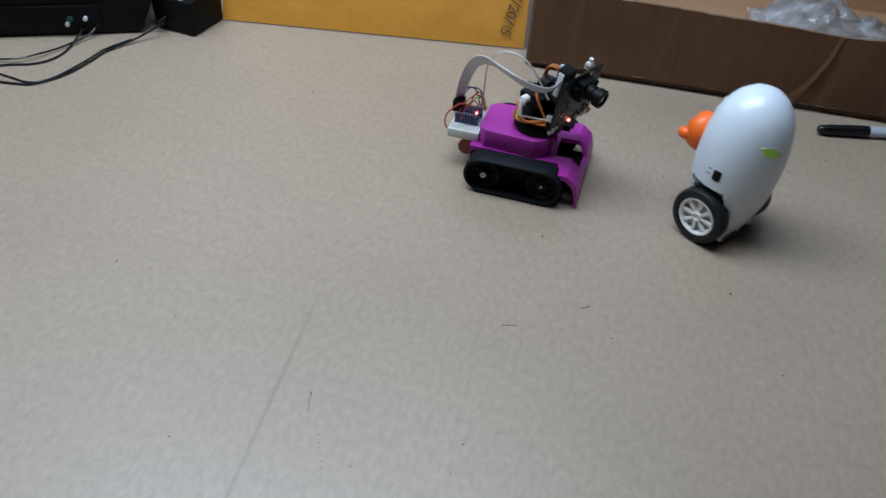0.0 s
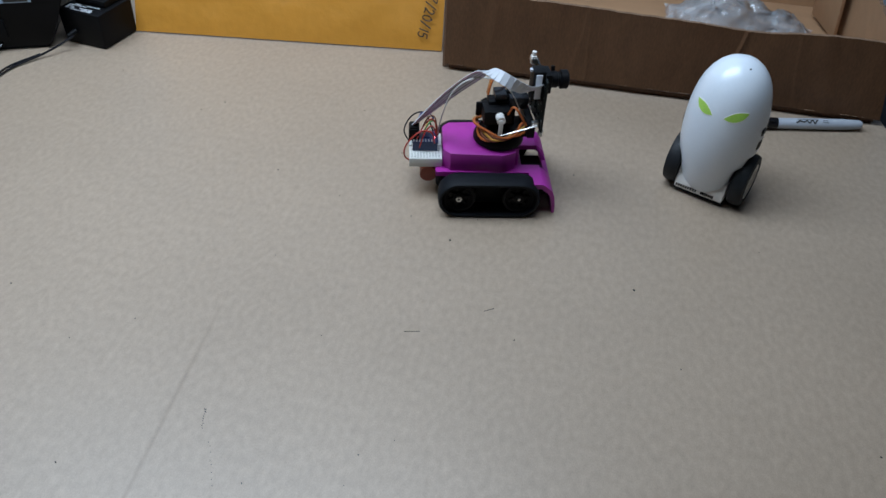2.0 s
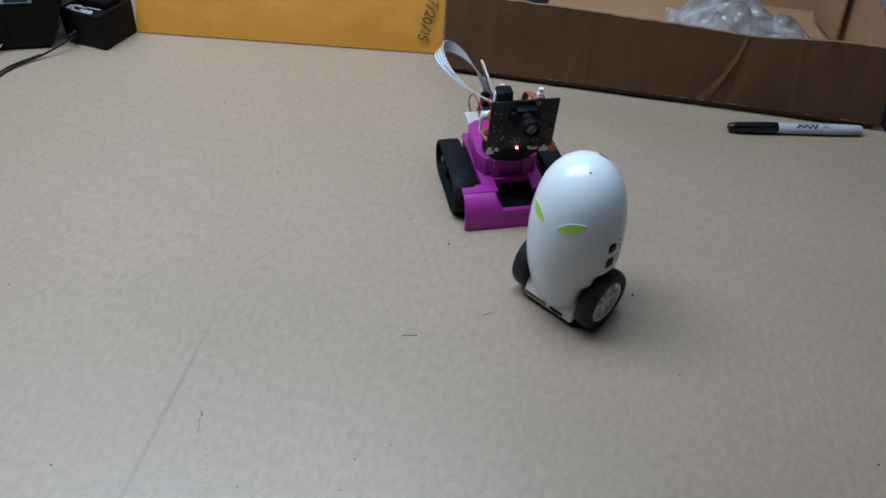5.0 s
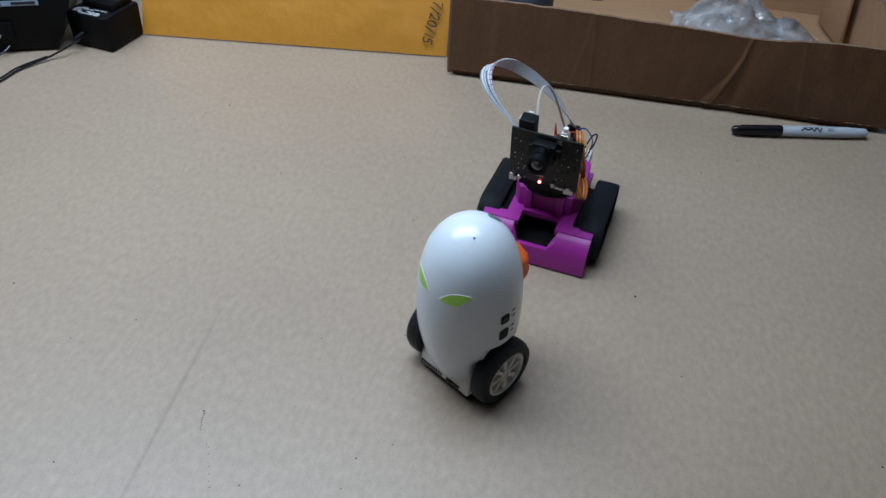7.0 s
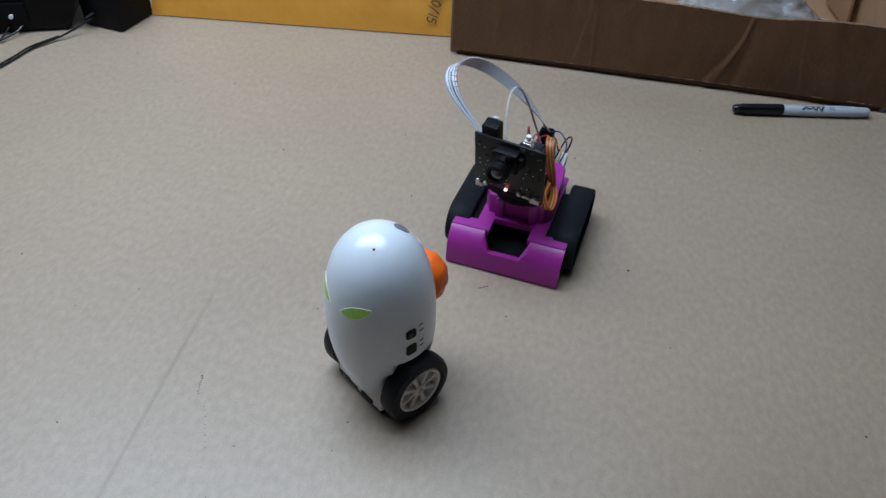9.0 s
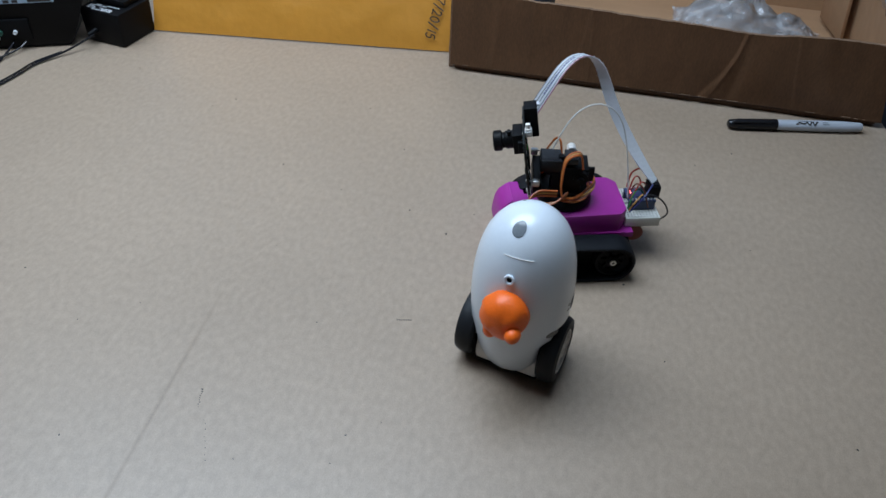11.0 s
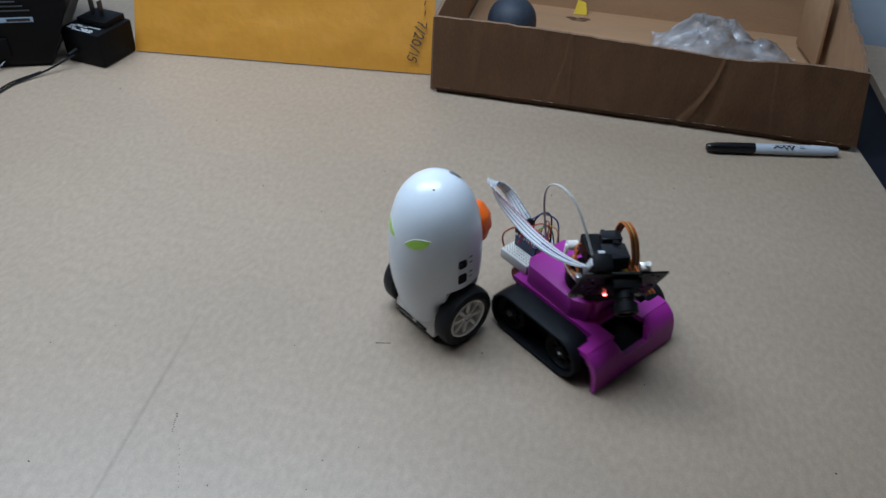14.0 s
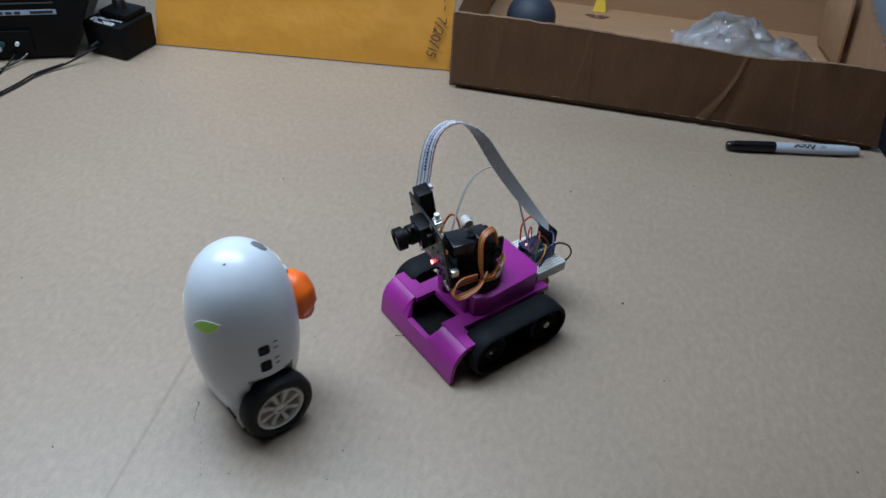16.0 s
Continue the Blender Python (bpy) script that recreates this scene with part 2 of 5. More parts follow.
def lathe(bm, prof, n=32, m=None, mat=0):
    """A solid of revolution about z from (radius, z) pairs."""
    m = m or Matrix()
    rings = []
    for r, z in prof:
        if r < 1e-6:
            rings.append([bm.verts.new(m @ Vector((0, 0, z)))])
        else:
            rings.append([bm.verts.new(m @ Vector((r * math.cos(2 * math.pi * i / n), r * math.sin(2 * math.pi * i / n), z))) for i in range(n)])
    for p, q in zip(rings, rings[1:]):
        for i in range(n):
            j = (i + 1) % n
            if len(p) == 1 and len(q) == 1:
                continue
            if len(p) == 1:
                f = bm.faces.new((p[0], q[j], q[i]))
            elif len(q) == 1:
                f = bm.faces.new((p[i], p[j], q[0]))
            else:
                f = bm.faces.new((p[i], p[j], q[j], q[i]))
            f.material_index = mat
    return rings


def prism(bm, outline, y0, y1, mat=0):
    """An (x, z) outline pushed along y."""
    a = [bm.verts.new((x, y0, z)) for x, z in outline]
    b = [bm.verts.new((x, y1, z)) for x, z in outline]
    n = len(outline)
    fs = [bm.faces.new(a), bm.faces.new(list(reversed(b)))]
    for i in range(n):
        j = (i + 1) % n
        fs.append(bm.faces.new((a[j], a[i], b[i], b[j])))
    for f in fs:
        f.material_index = mat
    return a + b


def spline(pts, k=8):
    """Catmull-Rom points through pts."""
    p = [Vector(q) for q in pts]
    p = [p[0] * 2 - p[1]] + p + [p[-1] * 2 - p[-2]]
    out = []
    for i in range(1, len(p) - 2):
        for s in range(k):
            t = s / k
            a, b, c, d = p[i - 1], p[i], p[i + 1], p[i + 2]
            out.append(0.5 * ((2 * b) + (c - a) * t + (2 * a - 5 * b + 4 * c - d) * t * t + (3 * b - a - 3 * c + d) * t ** 3))
    out.append(p[-2])
    return out


def tube(bm, pts, r, n=8, k=8, mat=0):
    """A round wire through the points."""
    path = spline(pts, k) if k else [Vector(p) for p in pts]
    up, rings = Vector((0.3, 0.5, 0.8)), []
    for i, p in enumerate(path):
        d = (path[min(i + 1, len(path) - 1)] - path[max(i - 1, 0)]).normalized()
        s = d.cross(up)
        s = s.normalized() if s.length > 1e-5 else d.orthogonal().normalized()
        up = s.cross(d).normalized()
        rings.append([bm.verts.new(p + r * (math.cos(2 * math.pi * j / n) * s + math.sin(2 * math.pi * j / n) * up)) for j in range(n)])
    for a, b in zip(rings, rings[1:]):
        for j in range(n):
            f = bm.faces.new((a[j], a[(j + 1) % n], b[(j + 1) % n], b[j]))
            f.material_index = mat
    for ring in (rings[0], rings[-1]):
        bm.faces.new(ring).material_index = mat


def structure(ob, label, category):
    return tagged(ob, label, category, kind="structure")


def thing(name, label, category, at=None, group=""):
    ob = new(name)
    ob.empty_display_size = 0.02
    if at:
        ob.matrix_basis = at
    return tagged(ob, label, category, group)


# ---- the room and the table ----
def room():
    bm = bmesh.new(); bx(bm, -2.6, 2.6, -2.4, 1.30, -0.80, -0.75)
    structure(finish("floor", bm, FLOOR), "dark grey carpeted floor under the work table", "floor")
    bm = bmesh.new(); bx(bm, -2.6, 2.6, -2.4, 1.30, CEILING_Z, CEILING_Z + 0.06)
    structure(finish("ceiling", bm, CEILING), "plain white ceiling above the table", "ceiling")
    for name, b in (("wall_north", (-2.6, 2.6, 1.20, 1.30)), ("wall_south", (-2.6, 2.6, -2.4, -2.3)),
                    ("wall_west", (-2.6, -2.5, -2.3, 1.20)), ("wall_east", (2.5, 2.6, -2.3, 1.20))):
        bm = bmesh.new(); bx(bm, *b, -0.75, CEILING_Z)
        structure(finish(name, bm, WALL), "plain pale blue-grey painted wall", "wall")
    lampob = thing("pendant_light", "flat rectangular white light panel hung over the table", "pendant light", Matrix.Translation((LAMP_X, LAMP_Y, LAMP_Z)))
    bm = bmesh.new()
    bx(bm, -0.60, 0.60, -0.27, -0.235, -0.025, 0.03); bx(bm, -0.60, 0.60, 0.235, 0.27, -0.025, 0.03)
    bx(bm, -0.60, -0.565, -0.235, 0.235, -0.025, 0.03); bx(bm, 0.565, 0.60, -0.235, 0.235, -0.025, 0.03); bx(bm, -0.565, 0.565, -0.235, 0.235, 0.02, 0.03)
    part("frame", bm, CEILING, lampob)
    bm = bmesh.new(); bx(bm, -0.565, 0.565, -0.235, 0.235, -0.008, 0.0)
    part("diffuser", bm, LAMP_GLOW, lampob)
    for x in (-0.5, 0.5):
        bm = bmesh.new(); cy(bm, (x, 0, 0.03), (x, 0, CEILING_Z - LAMP_Z), 0.003, n=8)
        part("suspension_rod", bm, METAL, lampob)


def table():
    tb = thing("work_table", "large work table with dark navy laminate top", "table", Matrix.Translation((0, 0, 0)))
    bm = bmesh.new(); bx(bm, -1.35, 1.15, -0.15, 1.196, -0.045, -0.005, 0.002)
    part("tabletop", bm, NAVY, tb)
    for x in (-1.28, 1.08):
        for y in (-0.08, 1.12):
            bm = bmesh.new(); bx(bm, x - 0.025, x + 0.025, y - 0.025, y + 0.025, -0.75, -0.045, 0.003)
            part("leg", bm, METAL, tb)
    # cardboard sheets laid over the table, the near edge of one slightly skewed
    def sheet(name, quad, z0, z1, label):
        bm = bmesh.new()
        a = [bm.verts.new((x, y, z0)) for x, y in quad]
        b = [bm.verts.new((x, y, z1)) for x, y in quad]
        bm.faces.new(a); bm.faces.new(b)
        n = len(quad)
        for i in range(n):
            bm.faces.new((a[i], a[(i + 1) % n], b[(i + 1) % n], b[i]))
        return tagged(finish(name, bm, KRAFT, smooth=False), label, "cardboard sheet")
    sheet("cardboard_sheet", [(-1.30, -0.14), (0.470, -0.14), (0.468, 0.49), (0.366, 1.190), (-1.30, 1.190)], -0.005, 0.0,
          "large flat tan cardboard sheet covering the work table")
    sheet("cardboard_sheet", [(0.478, -0.14), (1.14, -0.14), (1.14, 1.178), (0.4595, 1.178)], -0.005, 0.004,
          "second tan cardboard sheet beside the dark table gap")


def table_marks():
    """Ink dashes and specks of dirt on the cardboard."""
    rng = random.Random(4)
    bm = bmesh.new()
    def spot(x, y, r, sx=1.0, turn=0.0):
        n = 8
        c, s = math.cos(turn), math.sin(turn)
        ring = []
        for i in range(n):
            a = 2 * math.pi * i / n
            q = r * rng.uniform(0.7, 1.2)
            u, v = q * sx * math.cos(a), q * math.sin(a)
            ring.append((x + c * u - s * v, y + s * u + c * v))
        top = [bm.verts.new((u, v, 0.0005)) for u, v in ring]
        bot = [bm.verts.new((u, v, -0.0004)) for u, v in ring]
        bm.faces.new(top)
        for i in range(n):
            bm.faces.new((top[i], bot[i], bot[(i + 1) % n], top[(i + 1) % n]))
    for x, y, r in ((0.008, 0.597, 0.0009), (0.157, 0.573, 0.0010), (0.101, 0.715, 0.0006), (-0.182, 0.340, 0.0006), (0.030, 0.335, 0.0007),
                    (0.215, 0.760, 0.0006), (-0.06, 0.71, 0.0006), (0.19, 0.50, 0.0005), (-0.03, 0.62, 0.0005), (-0.30, 0.47, 0.0006)):
        spot(x, y, r)
    for i in range(9):
        spot(-0.1120 + 0.0004 * i + rng.uniform(-.0005, .0005), 0.3955 - 0.0017 * i, 0.00020 + 0.0002 * (i < 2), 2.0, rng.uniform(-0.6, 0.6))
    for i in range(8):
        spot(-0.1000 + 0.0021 * i, 0.374 - 0.0040 * i + rng.uniform(-.001, .001), 0.00018, 1.8, rng.uniform(-1, 1))
    for i in range(7):
        spot(-0.004 + 0.0016 * i, 0.4905 + 0.0004 * i, 0.00020, 3.2, 0.25)
    for i in range(5):
        spot(0.0485 + 0.0014 * i, 0.524 + 0.0009 * i, 0.00025, 2.4, 0.5)
    for i in range(26):
        spot(rng.uniform(-0.4, 0.38), rng.uniform(0.3, 0.85), rng.uniform(0.0002, 0.0004), rng.uniform(1, 2.5), rng.uniform(0, 3))
    tagged(finish("dirt_specks", bm, INK, smooth=False), "small dark ink dashes and specks on the cardboard", "specks", kind="stuff")


# ---- the shallow box and what lies in it ----
def card_wall(name, parent, p0, p1, h, t, rough=0.0008, lean=0.0, seed=1, drop=None, cells=44, label="", crumple=(), lift=0.0, shrink=0.0, foot=0.001):
    """An upright cardboard panel from p0 to p1 with a worn, uneven top edge and dents."""
    rng = random.Random(seed)
    p0, p1 = Vector((*p0, 0)), Vector((*p1, 0))
    d = (p1 - p0).normalized()
    nrm = Vector((d.y, -d.x, 0))
    rows = 26
    bm = bmesh.new()
    grids = []
    top = [h + 1.5 * rough * noise.noise(Vector((i * 26 / cells, seed, 0))) + 0.3 * rough * rng.uniform(-1, 1) + (drop(i / cells) if drop else 0) for i in range(cells + 1)]
    for side in (0, 1):
        g = []
        for j in range(rows + 1):
            v = j / rows
            line = []
            for i in range(cells + 1):
                u = i / cells
                q = p0 + (p1 - p0) * (u - shrink * v * u) + Vector((0, 0, top[i] * v + (foot + lift * math.sin(math.pi * u)) * (1 - v)))
                w = 0.0012 * noise.noise(q * 22 + Vector((seed, 0, 0)))
                for cu, cv, du, amp in crumple:
                    # a fold line running from (cu, bottom) to (cv, top), bowed; a negative width makes a step that fades out
                    off = u - (cu + (cv - cu) * v) - 0.012 * math.sin(math.pi * v) * (cv - cu) / 0.09 - 0.003 * noise.noise(Vector((v * 5, cu * 40, 0)))
                    w += amp * math.exp(-(off / du) ** 2) if du > 0 else amp * math.tanh(off / 0.0016) * math.exp(-abs(off / du))
                q = q + nrm * (w + lean * v + (t if side == 0 else 0))
                line.append(bm.verts.new(q))
            g.append(line)
        grids.append(g)
    for s, g in enumerate(grids):
        for j in range(rows):
            for i in range(cells):
                f = bm.faces.new((g[j][i], g[j][i + 1], g[j + 1][i + 1], g[j + 1][i]))
                f.material_index = s
    a, b = grids
    def strip(pa, pb):
        for i in range(len(pa) - 1):
            bm.faces.new((pa[i], pa[i + 1], pb[i + 1], pb[i])).material_index = 2
    strip(a[-1], b[-1]); strip(a[0], b[0])
    strip([r[0] for r in a], [r[0] for r in b]); strip([r[-1] for r in a], [r[-1] for r in b])
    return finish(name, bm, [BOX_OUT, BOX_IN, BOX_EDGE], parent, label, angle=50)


def shallow_box():
    box = thing("cardboard_box", "shallow open brown cardboard box with creased torn walls", "box", Matrix.Translation((0, 0, 0)))
    bm = bmesh.new(); bx(bm, -0.050, 0.400, 0.906, 1.172, 0.0, 0.005)
    part("bottom", bm, BOX_IN, box)
    # dark strip added under the raised front wall to deepen the shade in the gap
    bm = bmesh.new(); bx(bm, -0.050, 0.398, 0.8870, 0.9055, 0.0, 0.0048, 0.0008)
    part("gap_shade_strip", bm, BOX_OUT, box)
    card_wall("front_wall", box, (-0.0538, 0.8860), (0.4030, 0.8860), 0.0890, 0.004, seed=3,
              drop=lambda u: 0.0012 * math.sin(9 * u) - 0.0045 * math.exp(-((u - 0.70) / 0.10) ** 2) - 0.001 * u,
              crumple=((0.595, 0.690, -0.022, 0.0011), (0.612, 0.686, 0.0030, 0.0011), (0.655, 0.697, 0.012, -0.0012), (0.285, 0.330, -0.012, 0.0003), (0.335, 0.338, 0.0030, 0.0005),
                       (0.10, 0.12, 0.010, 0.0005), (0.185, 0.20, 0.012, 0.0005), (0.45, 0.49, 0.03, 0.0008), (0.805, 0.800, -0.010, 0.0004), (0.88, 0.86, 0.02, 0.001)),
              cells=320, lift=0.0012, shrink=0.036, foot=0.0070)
    card_wall("back_wall", box, (0.408, 1.172), (-0.056, 1.172), 0.100, 0.004, seed=5)
    card_wall("side_wall", box, (-0.0535, 1.170), (-0.0530, 0.8880), 0.0858, 0.004, seed=7, drop=lambda u: 0.012 * (1 - u))
    card_wall("side_wall", box, (0.3965, 0.8880), (0.402, 1.170), 0.0858, 0.004, rough=0.003, lean=-0.014, seed=9, drop=lambda u: 0.018 * min(1, u * 3) + 0.004 * math.sin(13 * u))
    # worn light fibres along the lower fold, the creases and the torn upper corner
    rng = random.Random(21)
    bm = bmesh.new()
    x = -0.052
    while x < 0.395:
        w = rng.uniform(0.002, 0.011)
        if rng.random() < 0.5:
            z = 0.0076 + 0.0012 * math.sin(math.pi * (x + 0.0545) / 0.459)
            bx(bm, x, x + w, 0.8811, 0.8821, z, z + rng.uniform(0.0002, 0.0007))
        x += w + rng.uniform(0.003, 0.012)
    tagged(part("worn_fibres", bm, BOX_EDGE, box), kind="stuff")
    # a loose inner flap folded along the side wall
    bm = bmesh.new()
    bx(bm, -0.002, 0.002, 0.0, 0.075, 0.0, 0.092, 0.0006, m=pose(0.388, 1.060, 0.012, 0, -7, 9))
    part("inner_flap", bm, [BOX_IN], box)
    bm = bmesh.new()
    for x, y, r in ((0.092, 1.135, 0.010), (0.10, 1.140, 0.007), (0.082, 1.139, 0.006)):
        lathe(bm, [(r * 0.5, 0.0060), (r, 0.0053), (r, 0.0050)], 14, Matrix.Translation((x, y, 0)) @ Matrix.Diagonal((1.2, 0.5, 1, 1)))
    part("stain", bm, STAIN, box, "dark brown stain on the box bottom")
    return box


def ball():
    bm = bmesh.new()
    r = 0.0305
    lathe(bm, [(0, -r)] + [(r * math.cos(a), r * math.sin(a)) for a in [math.pi * (k / 20 - 0.5) for k in range(1, 20)]] + [(0, r)], 36)
    ob = finish("ball", bm, BALL)
    ob.matrix_basis = pose(0.013, 1.028, 0.005 + r, 30, 20, 0)
    tagged(ob, "worn dark blue-grey rubber ball lying in the cardboard box", "ball")


def foam_scrap():
    bm = bmesh.new()
    prism(bm, [(-0.008, 0), (0.010, 0), (0.007, 0.016), (-0.004, 0.019)], -0.002, 0.002)
    ob = finish("foam_scrap", bm, YELLOW)
    ob.matrix_basis = pose(0.092, 1.155, 0.005, -18, 0, 8)
    tagged(ob, "small yellow scrap leaning in the cardboard box", "scrap")


def plastic_bag():
    """A crumpled clear bag: a folded film with sharp random creases."""
    rng = random.Random(11)
    bm = bmesh.new()
    nx, ny = 40, 26
    for layer in range(2):
        g = []
        for j in range(ny + 1):
            row = []
            for i in range(nx + 1):
                u, v = i / nx - 0.5, j / ny - 0.5
                edge = max(0.0, 1 - (abs(u) * 2) ** 4) * max(0.0, 1 - (abs(v) * 2) ** 4)
                p = Vector((u * 7, v * 5, layer * 3.1))
                left = min(1.0, max(0.0, 0.45 - 1.1 * u))
                fold = 0.75 * abs(noise.noise(p * 0.5)) + left * (0.45 * abs(noise.noise(p * 1.9)) + 0.22 * abs(noise.noise(p * 4.3))) + 0.20 * abs(noise.noise(p * 2.6)) + 0.16 * abs(noise.noise(Vector((u * 4 + v * 9, u * 16 - v * 6, layer))))
                hump = math.exp(-((u + 0.12) / 0.20) ** 2)
                z = 0.004 + edge * (0.010 + 0.026 * fold + 0.016 * hump + 0.012 * layer)
                x = 0.176 * u + 0.010 * noise.noise(p * 1.3 + Vector((9, 0, 0)))
                y = 0.115 * v * (1 - 0.25 * u) + 0.012 * noise.noise(p * 1.3 + Vector((0, 9, 0)))
                row.append(bm.verts.new((x, y, z)))
            g.append(row)
        for j in range(ny):
            for i in range(nx):
                bm.faces.new((g[j][i], g[j][i + 1], g[j + 1][i + 1], g[j + 1][i]))
    ob = finish("plastic_bag", bm, FILM, smooth=False)
    ob.matrix_basis = pose(0.275, 1.045, 0.004, 0, 0, -4)
    tagged(ob, "crumpled clear plastic bag lying in the cardboard box", "plastic bag")


# ---- envelope ----
def envelope():
    env = thing("envelope", "large yellow manila envelope leaning upright, handwritten date", "envelope",
                Matrix.Translation((-0.418, 0.877, 0.001)) @ Matrix.Rotation(math.atan2(0.046, 0.354), 4, "Z") @ Matrix.Rotation(radians(-24), 4, "X"))
    w, h = 0.356, 0.255
    bm = bmesh.new()
    nx, nz = 60, 40
    for side in (0, 1):
        g = []
        for j in range(nz + 1):
            row = []
            for i in range(nx + 1):
                x, z = w * i / nx, h * j / nz
                q = 0.0018 * noise.noise(Vector((x * 13, z * 20, 1))) + 0.0014 * noise.noise(Vector((x * 34, z * 40, 5)))
                rim = min(1, min(i, nx - i) / 5) * min(1, min(j + 1.2, nz - j) / 5)
                row.append(bm.verts.new((x, -(0.0012 + q * rim + 0.002 * rim) if side == 0 else 0.0, z)))
            g.append(row)
        for j in range(nz):
            for i in range(nx):
                bm.faces.new((g[j][i], g[j][i + 1], g[j + 1][i + 1], g[j + 1][i]))
        if side == 0:
            first = g
    border = lambda g: [g[0][i] for i in range(nx)] + [g[j][nx] for j in range(nz)] + [g[nz][i] for i in range(nx, 0, -1)] + [g[j][0] for j in range(nz, 0, -1)]
    a, b = border(first), border(g)
    for i in range(len(a)):
        k = (i + 1) % len(a)
        bm.faces.new((a[i], a[k], b[k], b[i]))
    part("paper", bm, MANILA, env)
    # handwriting runs down the right-hand side in thin pen strokes
    strokes = {"-": [[(0.05, 0.45), (0.6, 0.52)]], "7": [[(0.02, 0.92), (0.62, 1.0), (0.34, 0.45), (0.22, -0.02)]], "/": [[(0.0, -0.12), (0.55, 1.12)]],
               "2": [[(0.04, 0.78), (0.24, 1.0), (0.5, 0.86), (0.40, 0.48), (0.04, 0.03), (0.28, 0.08), (0.62, 0.02)]],
               "0": [[(0.34, 0.98), (0.08, 0.70), (0.08, 0.22), (0.32, 0.0), (0.56, 0.30), (0.56, 0.74), (0.32, 0.99)]],
               "1": [[(0.36, 1.0), (0.24, 0.0)]], "5": [[(0.62, 1.0), (0.20, 0.92), (0.12, 0.56), (0.44, 0.58), (0.52, 0.26), (0.30, 0.0), (0.02, 0.10)]]}
    down = Matrix.Rotation(radians(90), 4, "X") @ Matrix.Rotation(radians(-90), 4, "Z")
    write = Matrix.Translation((w - 0.0130, -0.0060, 0.0575)) @ down @ Matrix.Rotation(radians(-13), 4, "Z")
    bm = bmesh.new()
    x = -0.0145
    for ch in "- 7/20/15":
        for line in strokes.get(ch, []):
            tube(bm, [(x + 0.0098 * u, 0.0112 * (v - 0.5), 0.0) for u, v in line], 0.0007, 6, 5)
        x += {" ": 0.0055, "1": 0.0052, "/": 0.0062}.get(ch, 0.0076)
    for v in bm.verts:
        v.co.z *= 0.4
    writing = part("handwriting", bm, INK, env, "handwritten black date along the envelope edge")
    writing.matrix_basis = write
    bm = bmesh.new()
    for k in range(4):
        bx(bm, -0.024 - 0.0085 * k, -0.019 - 0.0085 * k, -0.004, -0.0028, -0.0002, 0.0002)
    bars = part("writing_bar", bm, INK, env)
    bars.matrix_basis = write


# ---- marker pen ----
def marker():
    pen = thing("marker_pen", "grey felt marker with black cap lying on the cardboard", "marker",
                Matrix.Translation((0.2475, 0.8385, 0.0062)) @ Matrix.Rotation(math.atan2(0.031, 0.137), 4, "Z") @ Matrix.Rotation(radians(90), 4, "Y"))
    bm = bmesh.new()
    lathe(bm, [(0, 0.0), (0.0030, 0.0003), (0.0040, 0.0015), (0.0046, 0.006), (0.0055, 0.024), (0.0058, 0.048), (0.0056, 0.050), (0, 0.050)], 28)
    for k in range(4):
        a = k * math.pi / 2 + 0.5
        bx(bm, 0.0048, 0.0058, -0.0006, 0.0006, 0.010, 0.049, 0.0002, m=Matrix.Rotation(a, 4, "Z"))
    bx(bm, -0.0014, 0.0014, 0.0050, 0.0068, 0.004, 0.046, 0.0005, m=Matrix.Rotation(2.2, 4, "Z"))
    part("cap", bm, BLACK_GLOSS, pen, "black cap with clip")
    bm = bmesh.new()
    lathe(bm, [(0, 0.050), (0.0051, 0.050), (0.0053, 0.052), (0.0056, 0.085), (0.0055, 0.118), (0.0049, 0.128), (0.0046, 0.1355), (0.0038, 0.1375), (0, 0.138)], 28)
    part("barrel", bm, PEN_GREY, pen)
    # the printed mark is a dark looping stroke with an underline
    bm = bmesh.new()
    def on(a, z, r=0.00575):
        return (r * math.cos(a), r * math.sin(a), z)
    face = math.radians(215)
    pts = [on(face + 0.22 * math.sin(k * 1.7) + (0.16 if k % 3 == 0 else -0.05), 0.068 + 0.0016 * k) for k in range(15)]
    tube(bm, pts, 0.00075, 5, 4)
    tube(bm, [on(face - 0.38, 0.070 + 0.004 * k) for k in range(6)], 0.0002, 5, 3)
    part("printed_mark", bm, INK, pen)
    bm = bmesh.new()
    for k in range(2):
        tube(bm, [on(face + 0.14 - 0.34 * k, 0.0955), on(face + 0.14 - 0.34 * k, 0.1015 - 0.0008 * k)], 0.0003, 5, 3)
    part("print_bar", bm, INK, pen)


